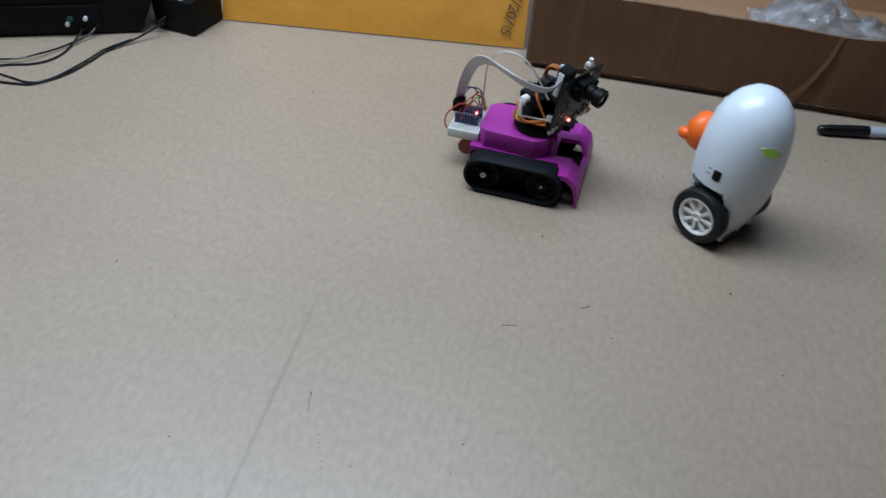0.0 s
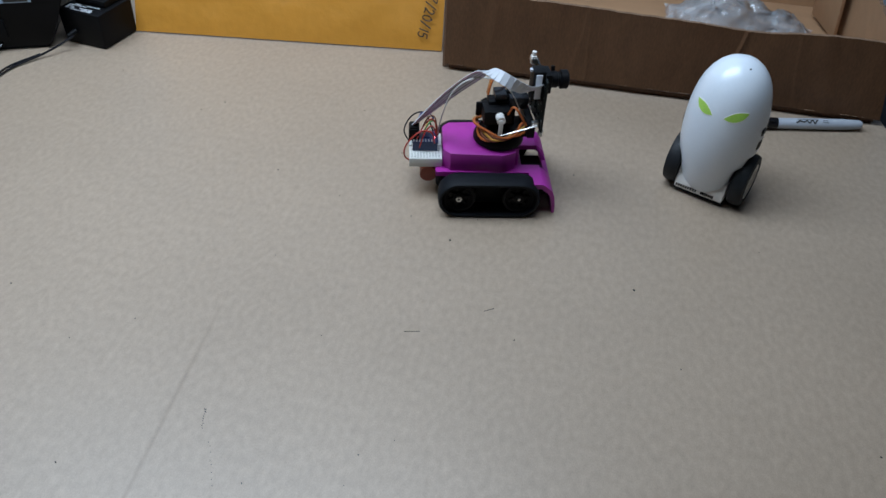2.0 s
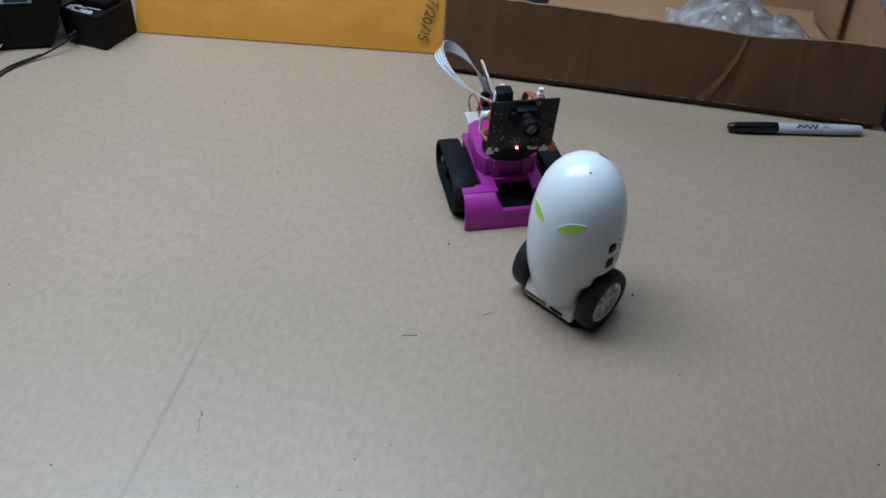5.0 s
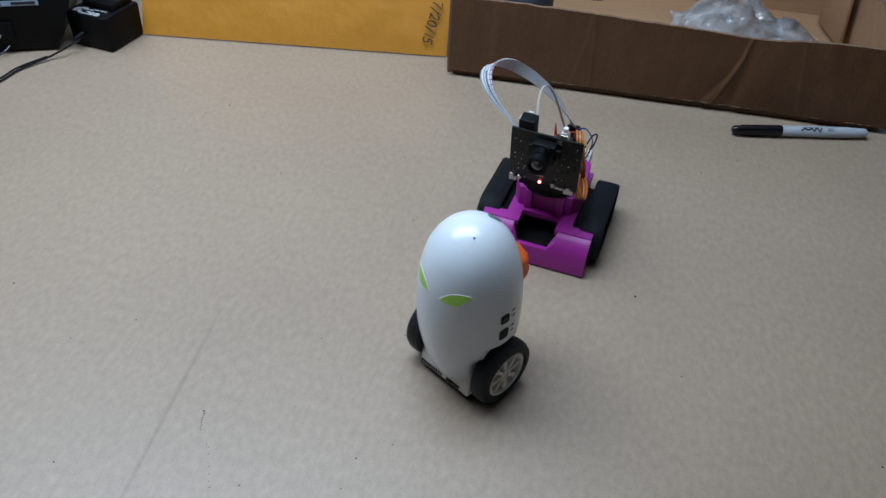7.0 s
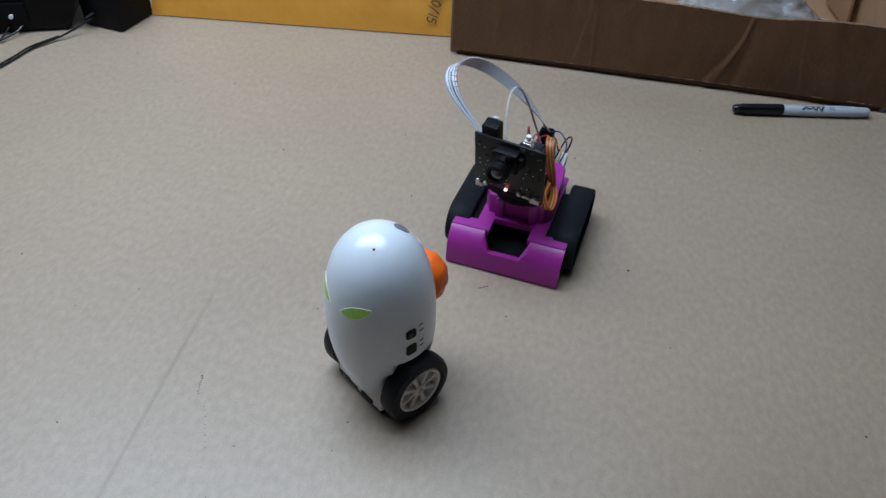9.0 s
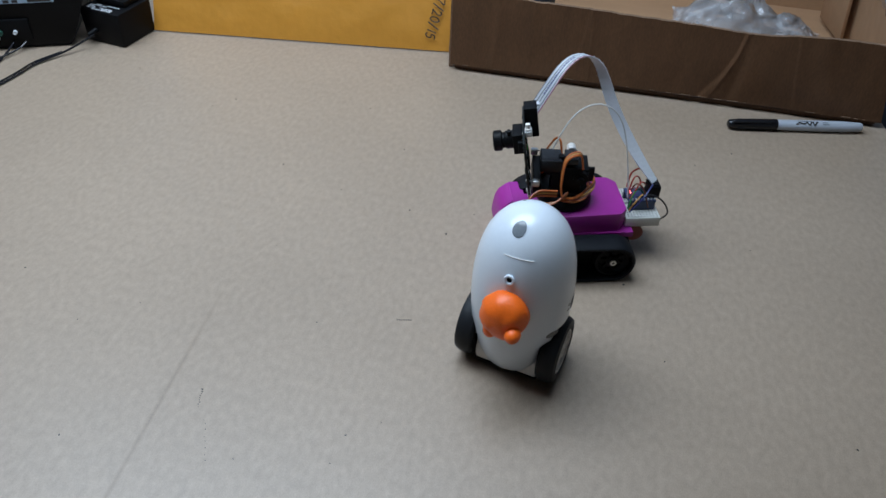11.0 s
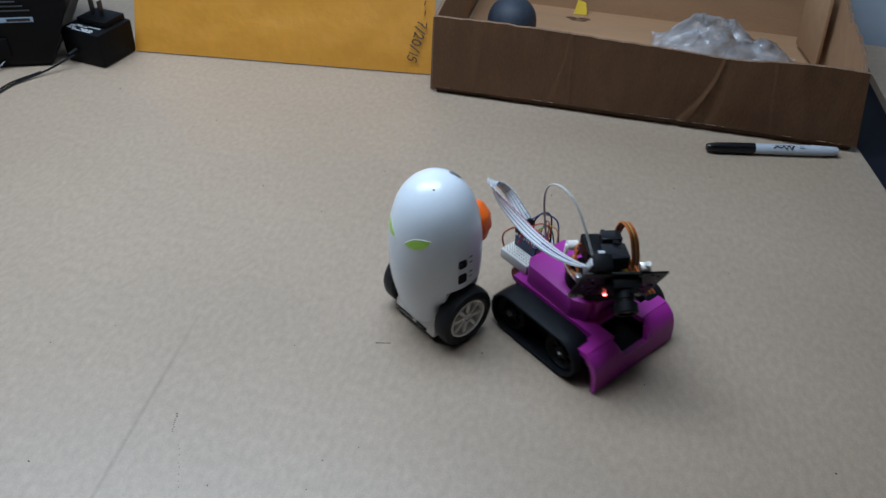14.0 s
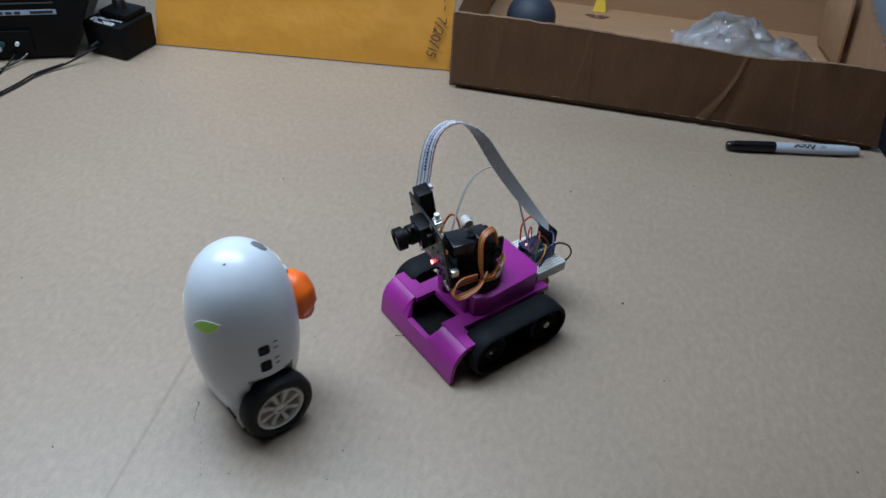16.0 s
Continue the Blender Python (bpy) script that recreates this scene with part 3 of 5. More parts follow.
# ---- mains adapter, black device and leads ----
def adapter():
    ad = thing("power_adapter", "black mains power adapter with plug prongs pointing up", "power adapter",
               Matrix.Translation((-0.4500, 0.8545, 0)) @ Matrix.Rotation(radians(-9), 4, "Z"))
    bm = bmesh.new()
    vs = bx(bm, -0.0262, 0.0292, -0.0265, 0.0300, 0.0, 0.040, 0.0030)
    for v in vs:
        k = 1 - 0.03 * (1 - v.co.z / 0.041)
        v.co.x *= k; v.co.y *= k
    part("body", bm, BLACK, ad)
    bm = bmesh.new(); bx(bm, -0.016, 0.0235, -0.007, 0.0265, 0.040, 0.0470, 0.001)
    plate = part("plug_plate", bm, BLACK, ad)
    for x in (-0.005, 0.0075):
        bm = bmesh.new()
        bx(bm, x - 0.0008, x + 0.0008, 0.006, 0.0123, 0.0475, 0.0645, 0.0003)
        part("prong", bm, DARK_METAL, ad, "flat metal prong")
    bm = bmesh.new()
    rng = random.Random(2)
    for k in range(6):
        y = -0.0232 + 0.0024 * k
        x = -0.019
        while x < 0.017:
            wd = rng.uniform(0.003, 0.008)
            if rng.random() < 0.75:
                bx(bm, x, min(x + wd, 0.019), y, y + 0.0013, 0.0399, 0.0403)
            x += wd + 0.0012
    part("print_bar", bm, LABEL_WHITE, ad, "white printed rating text")
    bm = bmesh.new()
    cy(bm, (-0.008, -0.026, 0.016), (-0.010, -0.037, 0.014), 0.0032, 0.0022, 14)
    part("strain_relief", bm, BLACK, ad)


def device():
    dv = thing("black_power_supply", "black plastic electronic device with sockets and label", "device",
               Matrix.Translation((-0.503, 0.806, 0)) @ Matrix.Rotation(radians(24), 4, "Z"))
    bm = bmesh.new()
    prism(bm, [(-0.21, 0.004), (0.020, 0.004), (0.027, 0.018), (0.034, 0.040), (0.048, 0.062), (0.053, 0.085), (0.050, 0.15), (-0.21, 0.15)], 0.0, 0.15)
    bmesh.ops.bevel(bm, geom=bm.edges[:], offset=0.003, segments=2, affect="EDGES", profile=0.5)
    body = part("body", bm, BLACK, dv)
    bm = bmesh.new(); bx(bm, -0.205, 0.016, 0.004, 0.146, 0.0, 0.006, 0.001)
    part("foot", bm, RUBBER, dv)
    bm = bmesh.new(); bx(bm, -0.14, -0.020, -0.003, 0.001, 0.012, 0.036, 0.0012)
    part("front_recess", bm, BLACK, dv)
    for x, mt, nm in ((-0.052, SOCKET_GREEN, "green socket ring"), (-0.056, LABEL_WHITE, "white plug"), (-0.036, LABEL_WHITE, "white socket")):
        bm = bmesh.new()
        z = 0.022 if mt is SOCKET_GREEN else (0.016 if x < -0.05 else 0.022)
        cy(bm, (x, -0.001, z), (x, -0.0065, z), 0.0030 if mt is SOCKET_GREEN else 0.0022, n=18)
        part("socket", bm, mt, dv, nm)
    bm = bmesh.new(); bx(bm, -0.10, 0.013, -0.0006, 0.0008, 0.0535, 0.0590)
    part("label_strip", bm, LABEL_BLUE, dv, "pale blue label strip")
    bm = bmesh.new()
    bx(bm, -0.014, 0.010, -0.0010, 0.0, 0.0548, 0.0578)
    for k in range(5):
        bx(bm, -0.066 + 0.009 * k, -0.060 + 0.009 * k, -0.0010, 0.0, 0.0545, 0.0575)
    part("print_bar", bm, INK, dv)
    bm = bmesh.new()
    for k in range(3):
        bx(bm, -0.07, 0.012 - 0.006 * k, -0.0010, 0.0008, 0.066 + 0.005 * k, 0.0672 + 0.005 * k)
    part("print_bar", bm, PRINT_GREY, dv)


def leads():
    bm = bmesh.new()
    tube(bm, [(-0.459, 0.820, 0.0150), (-0.470, 0.806, 0.009), (-0.482, 0.790, 0.004), (-0.497, 0.762, 0.0018), (-0.500, 0.738, 0.0016), (-0.505, 0.709, 0.0016),
              (-0.514, 0.690, 0.0016), (-0.527, 0.675, 0.0016), (-0.545, 0.671, 0.0016), (-0.575, 0.668, 0.0016), (-0.63, 0.664, 0.0016), (-0.70, 0.68, 0.0016)], 0.0012, 8, 8)
    tube(bm, [(-0.483, 0.790, 0.0048), (-0.4985, 0.762, 0.0036), (-0.5015, 0.738, 0.0034), (-0.507, 0.709, 0.003), (-0.516, 0.688, 0.002), (-0.532, 0.678, 0.0014), (-0.56, 0.682, 0.0012), (-0.61, 0.690, 0.0012), (-0.68, 0.70, 0.0012)], 0.0011, 8, 8)
    tagged(finish("adapter_lead", bm, LEAD_BLACK), "black twin lead running from the mains adapter", "cable")
    bm = bmesh.new()
    tube(bm, [(-0.543, 0.808, 0.020), (-0.541, 0.800, 0.016), (-0.541, 0.785, 0.008), (-0.539, 0.760, 0.0022), (-0.537, 0.741, 0.0016), (-0.541, 0.724, 0.0016),
              (-0.552, 0.712, 0.0016), (-0.572, 0.703, 0.0016), (-0.60, 0.690, 0.0016), (-0.66, 0.68, 0.0016)], 0.0011, 8, 8)
    tagged(finish("device_lead", bm, LEAD_BLACK), "thin black lead plugged into the black device", "cable")
    bm = bmesh.new()
    tube(bm, [(-0.532, 0.812, 0.020), (-0.529, 0.804, 0.016), (-0.531, 0.785, 0.006), (-0.545, 0.752, 0.0030), (-0.556, 0.728, 0.0044), (-0.570, 0.712, 0.0046),
              (-0.60, 0.704, 0.003), (-0.66, 0.70, 0.0016)], 0.0011, 8, 8)
    tagged(finish("device_lead", bm, LEAD_BLACK), "thin black lead plugged into the black device", "cable")


# ---- the egg-shaped robot: eyes look along +x, its left is +y ----
EGG_X = 0.0
EGG_PROFILE = [(0.0, 0.1315), (0.004, 0.1312), (0.009, 0.1299), (0.0143, 0.1273), (0.0191, 0.1232), (0.0234, 0.1178), (0.0270, 0.1111), (0.0297, 0.1025),
               (0.0315, 0.0940), (0.0327, 0.0840), (0.0332, 0.0740), (0.0332, 0.0640), (0.0327, 0.0540), (0.0316, 0.0450), (0.0299, 0.0360), (0.0275, 0.0270),
               (0.0247, 0.0180), (0.0214, 0.0105), (0.0180, 0.0070), (0.0, 0.0066)]


def egg_radius(z):
    p = sorted((q[1], q[0]) for q in EGG_PROFILE)
    for (z0, r0), (z1, r1) in zip(p, p[1:]):
        if z0 <= z <= z1:
            return r0 + (r1 - r0) * (z - z0) / max(z1 - z0, 1e-9)
    return 0.0


def egg_at(az, z, out=0.0):
    """A point on the shell at the angle az from the eyes' direction (to its left), and the pose that lies on the shell there."""
    a = radians(az)
    r = egg_radius(z)
    s = (egg_radius(z - 0.002) - egg_radius(z + 0.002)) / 0.004
    n = Vector((math.cos(a), math.sin(a), s)).normalized()
    side = Vector((-math.sin(a), math.cos(a), 0))
    up = n.cross(side)
    p = Vector((EGG_X + r * math.cos(a), r * math.sin(a), z)) + n * out
    m = Matrix((side, up, n)).transposed().to_4x4()
    return Matrix.Translation(p) @ m


def patch(bm, az, z, outline, out=0.0003, thick=0.0008, turn=0.0, mat=0):
    """A small piece of the shell: each point of the outline (metres along the shell) is laid onto the curved surface."""
    c, s = math.cos(radians(turn)), math.sin(radians(turn))
    def on(u, v, o):
        u, v = c * u - s * v, s * u + c * v
        zz = z + v
        return bm.verts.new(egg_at(az + math.degrees(u / max(egg_radius(zz), 0.004)), zz, o).translation)
    n = len(outline)
    cu, cv = sum(p[0] for p in outline) / n, sum(p[1] for p in outline) / n
    mid_t = on(cu, cv, out)
    rings = [[on(cu + (u - cu) * q, cv + (v - cv) * q, out) for u, v in outline] for q in (0.35, 0.7, 1.0)]
    low = [on(u, v, out - thick) for u, v in outline]
    for i in range(n):
        k = (i + 1) % n
        bm.faces.new((rings[0][i], rings[0][k], mid_t)).material_index = mat
        for a, b in ((rings[1], rings[0]), (rings[2], rings[1]), (low, rings[2])):
            bm.faces.new((a[i], a[k], b[k], b[i])).material_index = mat


def almond(w, h, n=9, skew=0.0):
    """A leaf-shaped eye outline: flat above, full below."""
    up = [(w * (2 * i / n - 1) / 2, 0.42 * h * math.sin(math.pi * i / n)) for i in range(n)]
    low = [(w * (1 - 2 * i / n) / 2, -0.58 * h * math.sin(math.pi * i / n) ** 0.8) for i in range(n)]
    return up + low


def rounded(w, h, r=0.3, n=4):
    pts = []
    q = r * min(w, h)
    for sx, sy, a0 in ((1, 1, 0), (-1, 1, 90), (-1, -1, 180), (1, -1, 270)):
        for i in range(n + 1):
            a = radians(a0 + 90 * i / n)
            pts.append((sx * (w / 2 - q) + q * math.cos(a), sy * (h / 2 - q) + q * math.sin(a)))
    return pts


def egg_robot():
    egg = thing("egg_robot", "white egg-shaped toy robot with green eyes and orange clay beak", "robot")
    bm = bmesh.new()
    rings = lathe(bm, EGG_PROFILE, 64, Matrix.Translation((EGG_X, 0, 0)))
    # the shell is cut flat beside the wheels
    for v in bm.verts:
        if v.co.z < 0.056:
            k = min(1.0, max(0.0, ((v.co.x + 0.0) ** 2 + (v.co.z - 0.0225) ** 2) ** 0.5 / 0.0258))
            if k < 1.0 and abs(v.co.y) > 0.0215:
                v.co.y = math.copysign(0.0215, v.co.y)
    shell = part("shell", bm, SHELL, egg, "glossy white egg-shaped shell")
    # plinth that carries the axle, with the lettered front
    bm = bmesh.new()
    prism(bm, [(0.0215, 0.0060), (0.0205, 0.0150), (0.015, 0.027), (-0.014, 0.027), (-0.018, 0.014), (-0.016, 0.0060)], -0.0222, 0.0222)
    bmesh.ops.bevel(bm, geom=bm.edges[:], offset=0.0018, segments=2, affect="EDGES", profile=0.5)
    plinth = part("plinth", bm, SHELL_MATT, egg, "white plinth with grey print")
    bm = bmesh.new()
    rng = random.Random(5)
    for k in range(9):
        bx(bm, 0.0208, 0.0216, -0.0205 + 0.0022 * k, -0.0191 + 0.0022 * k, 0.0082, 0.0106)
    for k in range(7):
        bx(bm, 0.0208, 0.0216, 0.0025 + 0.0017 * k, 0.0039 + 0.0017 * k, 0.0080, 0.0106)
    part("print_bar", bm, BLACK, plinth, "dark printed bars")
    bm = bmesh.new(); bx(bm, -0.015, 0.0205, -0.0225, 0.0225, 0.0035, 0.0058, 0.0008)
    part("skid", bm, BLACK, egg, "black underside skid")
    for s in (1, -1):
        bm = bmesh.new()
        patch(bm, 26 * s, 0.0962, almond(0.0200, 0.0074), 0.00025, 0.001, turn=18 * s)
        eye = part("eye", bm, EYE, egg, "translucent green almond-shaped eye")
        bm = bmesh.new()
        o = almond(0.0204, 0.0078)
        path = [egg_at(26 * s + math.degrees((math.cos(radians(18 * s)) * u - math.sin(radians(18 * s)) * v) / egg_radius(0.0962 + v)), 0.0962 + math.sin(radians(18 * s)) * u + math.cos(radians(18 * s)) * v, 0.0001).translation for u, v in o]
        tube(bm, path + [path[0]], 0.00022, 6, 0)
        part("eye_rim", bm, SHELL_MATT, eye)
    # switch and charging socket on its left, one socket on its right
    for az, z, w, h, nm in ((83, 0.0770, 0.0068, 0.0068, "switch"), (83, 0.0640, 0.0070, 0.0085, "socket"), (-84, 0.0672, 0.0068, 0.0090, "socket")):
        bm = bmesh.new()
        patch(bm, az, z, rounded(w, h, 0.25), 0.0004, 0.0012)
        sw = part(nm, bm, BLACK, egg, "small black square " + nm)
        if nm == "switch":
            bm = bmesh.new(); patch(bm, az - 2, z + 0.001, rounded(0.0030, 0.0030, 0.2), 0.0016, 0.002)
            part("slider", bm, BLACK_GLOSS, sw)
        bm = bmesh.new()
        side = 1 if az > 0 else -1
        for k in range(2):
            patch(bm, az + side * 13, z + 0.0030 - 0.0045 * k, [(-0.0014, -0.0004), (0.0014, -0.0004), (0.0014, 0.0004), (-0.0014, 0.0004)], 0.0002, 0.0004)
        part("print_bar", bm, BLACK, sw, "tiny grey print")
    bm = bmesh.new(); lathe(bm, [(0, 0.0002), (0.0007, 0.0002), (0.0007, -0.0006)], 12, egg_at(45, 0.1283))
    part("pin_hole", bm, BLACK, egg)
    # the back: a large opening, a seam, a small ring, two dark openings
    bm = bmesh.new(); patch(bm, 172, 0.1252, [(0.0042 * math.cos(a), 0.0034 * math.sin(a)) for a in [k * math.pi / 9 for k in range(18)]], 0.0003, 0.0008)
    part("sensor_window", bm, material("grey_window", (0.16, 0.18, 0.20), 0.25, bump=0), egg, "grey oval opening")
    bm = bmesh.new()
    tube(bm, [egg_at(az, 0.1120 - 0.00004 * (az - 185) ** 2 * 0.02, 0.0001).translation for az in range(165, 206, 5)], 0.0003, 5, 0)
    part("seam", bm, SHELL_MATT, egg)
    bm = bmesh.new()
    path = [(egg_at(180, 0.0980, 0.0008) @ Vector((0.0026 * math.cos(a), 0.0026 * math.sin(a), 0))) for a in [k * math.pi / 10 for k in range(21)]]
    tube(bm, path, 0.0009, 6, 0)
    ring = part("ring", bm, SHELL, egg)
    bm = bmesh.new(); patch(bm, 180, 0.0980, rounded(0.0036, 0.0036, 0.5), 0.0003, 0.0008)
    part("ring_hole", bm, BLACK, ring)
    for az, z, w, h in ((-119, 0.0516, 0.0105, 0.0052), (158, 0.047, 0.0055, 0.0065)):
        bm = bmesh.new(); patch(bm, az, z, [(w / 2 * math.cos(a), h / 2 * math.sin(a)) for a in [k * math.pi / 8 for k in range(16)]], 0.0003, 0.0008)
        part("speaker_opening", bm, material("grey_mesh", (0.20, 0.20, 0.20), 0.7, vary=0.3, fine=3000), egg)
    # beak pressed from orange clay, with a knob
    bm = bmesh.new()
    lathe(bm, [(0, -0.004), (0.0120, -0.0035), (0.0140, 0.0), (0.0138, 0.004), (0.0124, 0.0080), (0.0098, 0.0108), (0.0055, 0.0128), (0, 0.0134)], 30)
    for v in bm.verts:
        v.co.y *= 1.18 if v.co.y < 0 else 1.0
        v.co += 0.0011 * Vector((noise.noise(v.co * 160), noise.noise(v.co * 160 + Vector((7, 0, 0))), noise.noise(v.co * 160 + Vector((0, 7, 0)))))
    lump = bmesh.ops.create_uvsphere(bm, u_segments=16, v_segments=10, radius=0.0046)["verts"]
    for v in lump:
        v.co = Vector((v.co.x + 0.0085, v.co.y - 0.0050, v.co.z * 1.2 + 0.0115))
    lip = bmesh.ops.create_uvsphere(bm, u_segments=16, v_segments=10, radius=0.006)["verts"]
    for v in lip:
        v.co = Vector((v.co.x * 0.8 - 0.0060, v.co.y * 1.1 - 0.0105, v.co.z * 1.1 + 0.0040))
    beak = part("clay_beak", bm, CLAY, egg, "lumpy orange modelling-clay beak with a knob")
    beak.matrix_basis = egg_at(182, 0.0752, 0.0008) @ Matrix.Diagonal((1.1, 1.1, 1.1, 1))
    wheels = []
    for s in (1, -1):
        bm = bmesh.new()
        prof = [(0.0150, -0.0058), (0.0205, -0.0058), (0.0220, -0.0045), (0.0225, -0.0015), (0.0225, 0.0030), (0.0212, 0.0056), (0.0175, 0.0064), (0.0158, 0.0056), (0.0150, 0.0040), (0.0150, -0.0058)]
        lathe(bm, [(r * 1.055, z * 1.08) for r, z in prof], 40)
        tyre_axis = pose(0.0, 0.0292 * s + 0.0008, 0.0240, -90 * s, 0, 0)
        wheel = part("wheel", bm, RUBBER, egg, "black rubber tyre on white rim")
        wheel.matrix_basis = tyre_axis
        bm = bmesh.new()
        lathe(bm, [(0.0128, 0.0005), (0.0151, 0.0005), (0.0156, 0.0050), (0.0148, 0.0058), (0.0136, 0.0054), (0.0128, 0.0036), (0.0128, 0.0005)], 40)
        lathe(bm, [(0, 0.0), (0.0045, 0.0), (0.0045, 0.0046), (0.0036, 0.0054), (0.0024, 0.0054), (0.0020, 0.0044), (0, 0.0044)], 24)
        for k in range(8):
            a = 2 * math.pi * k / 8
            vs = bx(bm, 0.0038, 0.0135, -0.0013, 0.0013, 0.0012, 0.0046, 0.0004)
            for v in vs:
                v.co.y *= 0.75 + 60 * (v.co.x - 0.0038) * 0.9
            bmesh.ops.transform(bm, matrix=Matrix.Rotation(a, 4, "Z"), verts=vs)
        bmesh.ops.scale(bm, vec=(1.055, 1.055, 1.08), verts=bm.verts)
        part("rim", bm, SHELL_MATT, wheel, "white plastic rim with eight spokes")
        bm = bmesh.new(); lathe(bm, [(0, -0.0005), (0.0149, -0.0005), (0.0149, 0.0009), (0, 0.0009)], 32)
        part("rim_back", bm, material("grey_wheel_back", (0.60, 0.59, 0.57), 0.6), wheel)
        wheels.append((wheel, tyre_axis, s))
    return egg, wheels


# ---- the tracked robot: its blade is at +x, its left is +y ----
def stadium(x0, x1, z, r, n=14):
    a = [(x1 + r * math.sin(math.pi * k / n), z + r * math.cos(math.pi * k / n)) for k in range(n + 1)]
    b = [(x0 - r * math.sin(math.pi * k / n), z - r * math.cos(math.pi * k / n)) for k in range(n + 1)]
    return a + b


def servo(bm, m, w=0.0230, d=0.0122, h=0.0225):
    """A small hobby servo: case, ears, gear boss; its shaft points up."""
    for vs in (bx(bm, -w / 2, w / 2, -d / 2, d / 2, 0, h, 0.0006), bx(bm, -0.0162, 0.0162, -d / 2, d / 2, 0.0155, 0.0180, 0.0003),
               cy(bm, (0.0055, 0, h), (0.0055, 0, h + 0.004), 0.0058, n=18), cy(bm, (0.0055, 0, h + 0.004), (0.0055, 0, h + 0.007), 0.0023, n=12)):
        bmesh.ops.transform(bm, matrix=m, verts=vs)


PAN_X, PAN_Z, PAN_OUT = 0.0077, 0.0692, 0.0145


def tracked_robot():
    tank = thing("tracked_robot", "purple 3D-printed tracked robot with pan-tilt camera board", "robot")
    # printed hull between the tracks
    bm = bmesh.new()
    prism(bm, [(0.020, 0.008), (0.0225, 0.013), (0.0225, 0.026), (-0.043, 0.026), (-0.046, 0.018), (-0.040, 0.008)], -0.0262, 0.0262)
    bmesh.ops.bevel(bm, geom=bm.edges[:], offset=0.0008, segments=1, affect="EDGES")
    bx(bm, 0.0222, 0.0505, -0.0262, 0.0262, 0.008, 0.0125)
    part("hull", bm, WHEEL, tank, "black lower hull")
    # deck plate built round its two openings
    bm = bmesh.new()
    z0, z1 = 0.0262, 0.0305
    for x0, x1, y0, y1 in ((-0.046, 0.006, -0.0268, 0.0268), (0.006, 0.017, -0.0268, -0.013), (0.006, 0.017, 0.013, 0.0268), (0.017, 0.0280, -0.0268, 0.0268),
                           (0.0280, 0.0435, -0.0268, -0.0150), (0.0280, 0.0435, 0.0150, 0.0268), (0.033, 0.0435, -0.0442, -0.0268), (0.033, 0.0435, 0.0268, 0.0442)):
        bx(bm, x0, x1, y0, y1, z0, z1)
    deck = part("deck", bm, PURPLE, tank, "purple deck plate with rectangular openings")
    bm = bmesh.new()
    blade = [(0.0435, 0.0298), (0.0455, 0.0292), (0.0515, 0.0240), (0.0540, 0.0185), (0.0555, 0.0100), (0.0560, 0.0015), (0.0534, 0.0015), (0.0528, 0.0100), (0.0510, 0.0170), (0.0480, 0.0220), (0.0435, 0.0250)]
    prism(bm, blade, 0.0175, 0.0442); prism(bm, blade, -0.0442, -0.0175)
    low = [(0.0500, 0.0175), (0.0542, 0.0175), (0.0555, 0.0100), (0.0560, 0.0015), (0.0534, 0.0015), (0.0530, 0.0100), (0.0515, 0.0155), (0.0500, 0.0160)]
    prism(bm, low, -0.0175, 0.0175)
    # slanted cheeks of the notch
    for q in (1, -1):
        cheek = [bm.verts.new(p) for p in ((0.0445, 0.0176 * q, 0.0290), (0.0455, 0.0176 * q, 0.0288), (0.0513, 0.0176 * q, 0.0238), (0.0541, 0.0176 * q, 0.0176), (0.0500, 0.0176 * q, 0.0176),
                                           (0.0503, 0.0118 * q, 0.0176), (0.0541, 0.0118 * q, 0.0176))]
        bmesh.ops.convex_hull(bm, input=cheek)
    part("blade", bm, PURPLE, tank, "purple curved front blade with a notch")
    # raised housing with clipped corners
    bm = bmesh.new()
    out = [(-0.040, -0.018), (-0.034, -0.0245), (0.010, -0.0270), (0.021, -0.0215), (0.021, 0.0215), (0.010, 0.0270), (-0.034, 0.0245), (-0.040, 0.018)]
    a = [bm.verts.new((x, y, 0.0305)) for x, y in out]
    b = [bm.verts.new((x, y, 0.0475)) for x, y in out]
    bm.faces.new(a); bm.faces.new(b)
    for i in range(len(out)):
        k = (i + 1) % len(out)
        bm.faces.new((a[i], a[k], b[k], b[i]))
    bmesh.ops.bevel(bm, geom=bm.edges[:], offset=0.0007, segments=2, affect="EDGES", profile=0.5)
    part("housing", bm, PURPLE, tank, "raised purple housing with clipped corners")
    for s in (1, -1):
        bm = bmesh.new(); bx(bm, 0.0205, 0.0245, 0.013 * s - 0.003, 0.013 * s + 0.003, 0.0305, 0.0475, 0.0005)
        part("front_post", bm, PURPLE, tank)
        bm = bmesh.new()
        y0, y1 = 0.0325 * s, 0.0510 * s
        dy = 0.0014 * s
        section = [(0.0146, y0), (0.0164, y0), (0.0174, y0 + dy), (0.0176, (y0 + y1) / 2), (0.0174, y1 - dy), (0.0164, y1), (0.0146, y1)]
        rows = [[bm.verts.new((x, y, z)) for x, z in stadium(-0.0268, 0.0240, 0.0176, r)] for r, y in section]
        n = len(rows[0])
        for q in range(len(rows)):
            p, w = rows[q], rows[(q + 1) % len(rows)]
            for i in range(n):
                bm.faces.new((p[i], p[(i + 1) % n], w[(i + 1) % n], w[i]))
        part("track", bm, TRACK_RUBBER, tank, "smooth dusty black rubber track")
        bm = bmesh.new(); bx(bm, -0.0300, 0.0300, 0.0268 * s if s > 0 else -0.0345, 0.0345 if s > 0 else -0.0268, 0.0045, 0.0262, 0.0006)
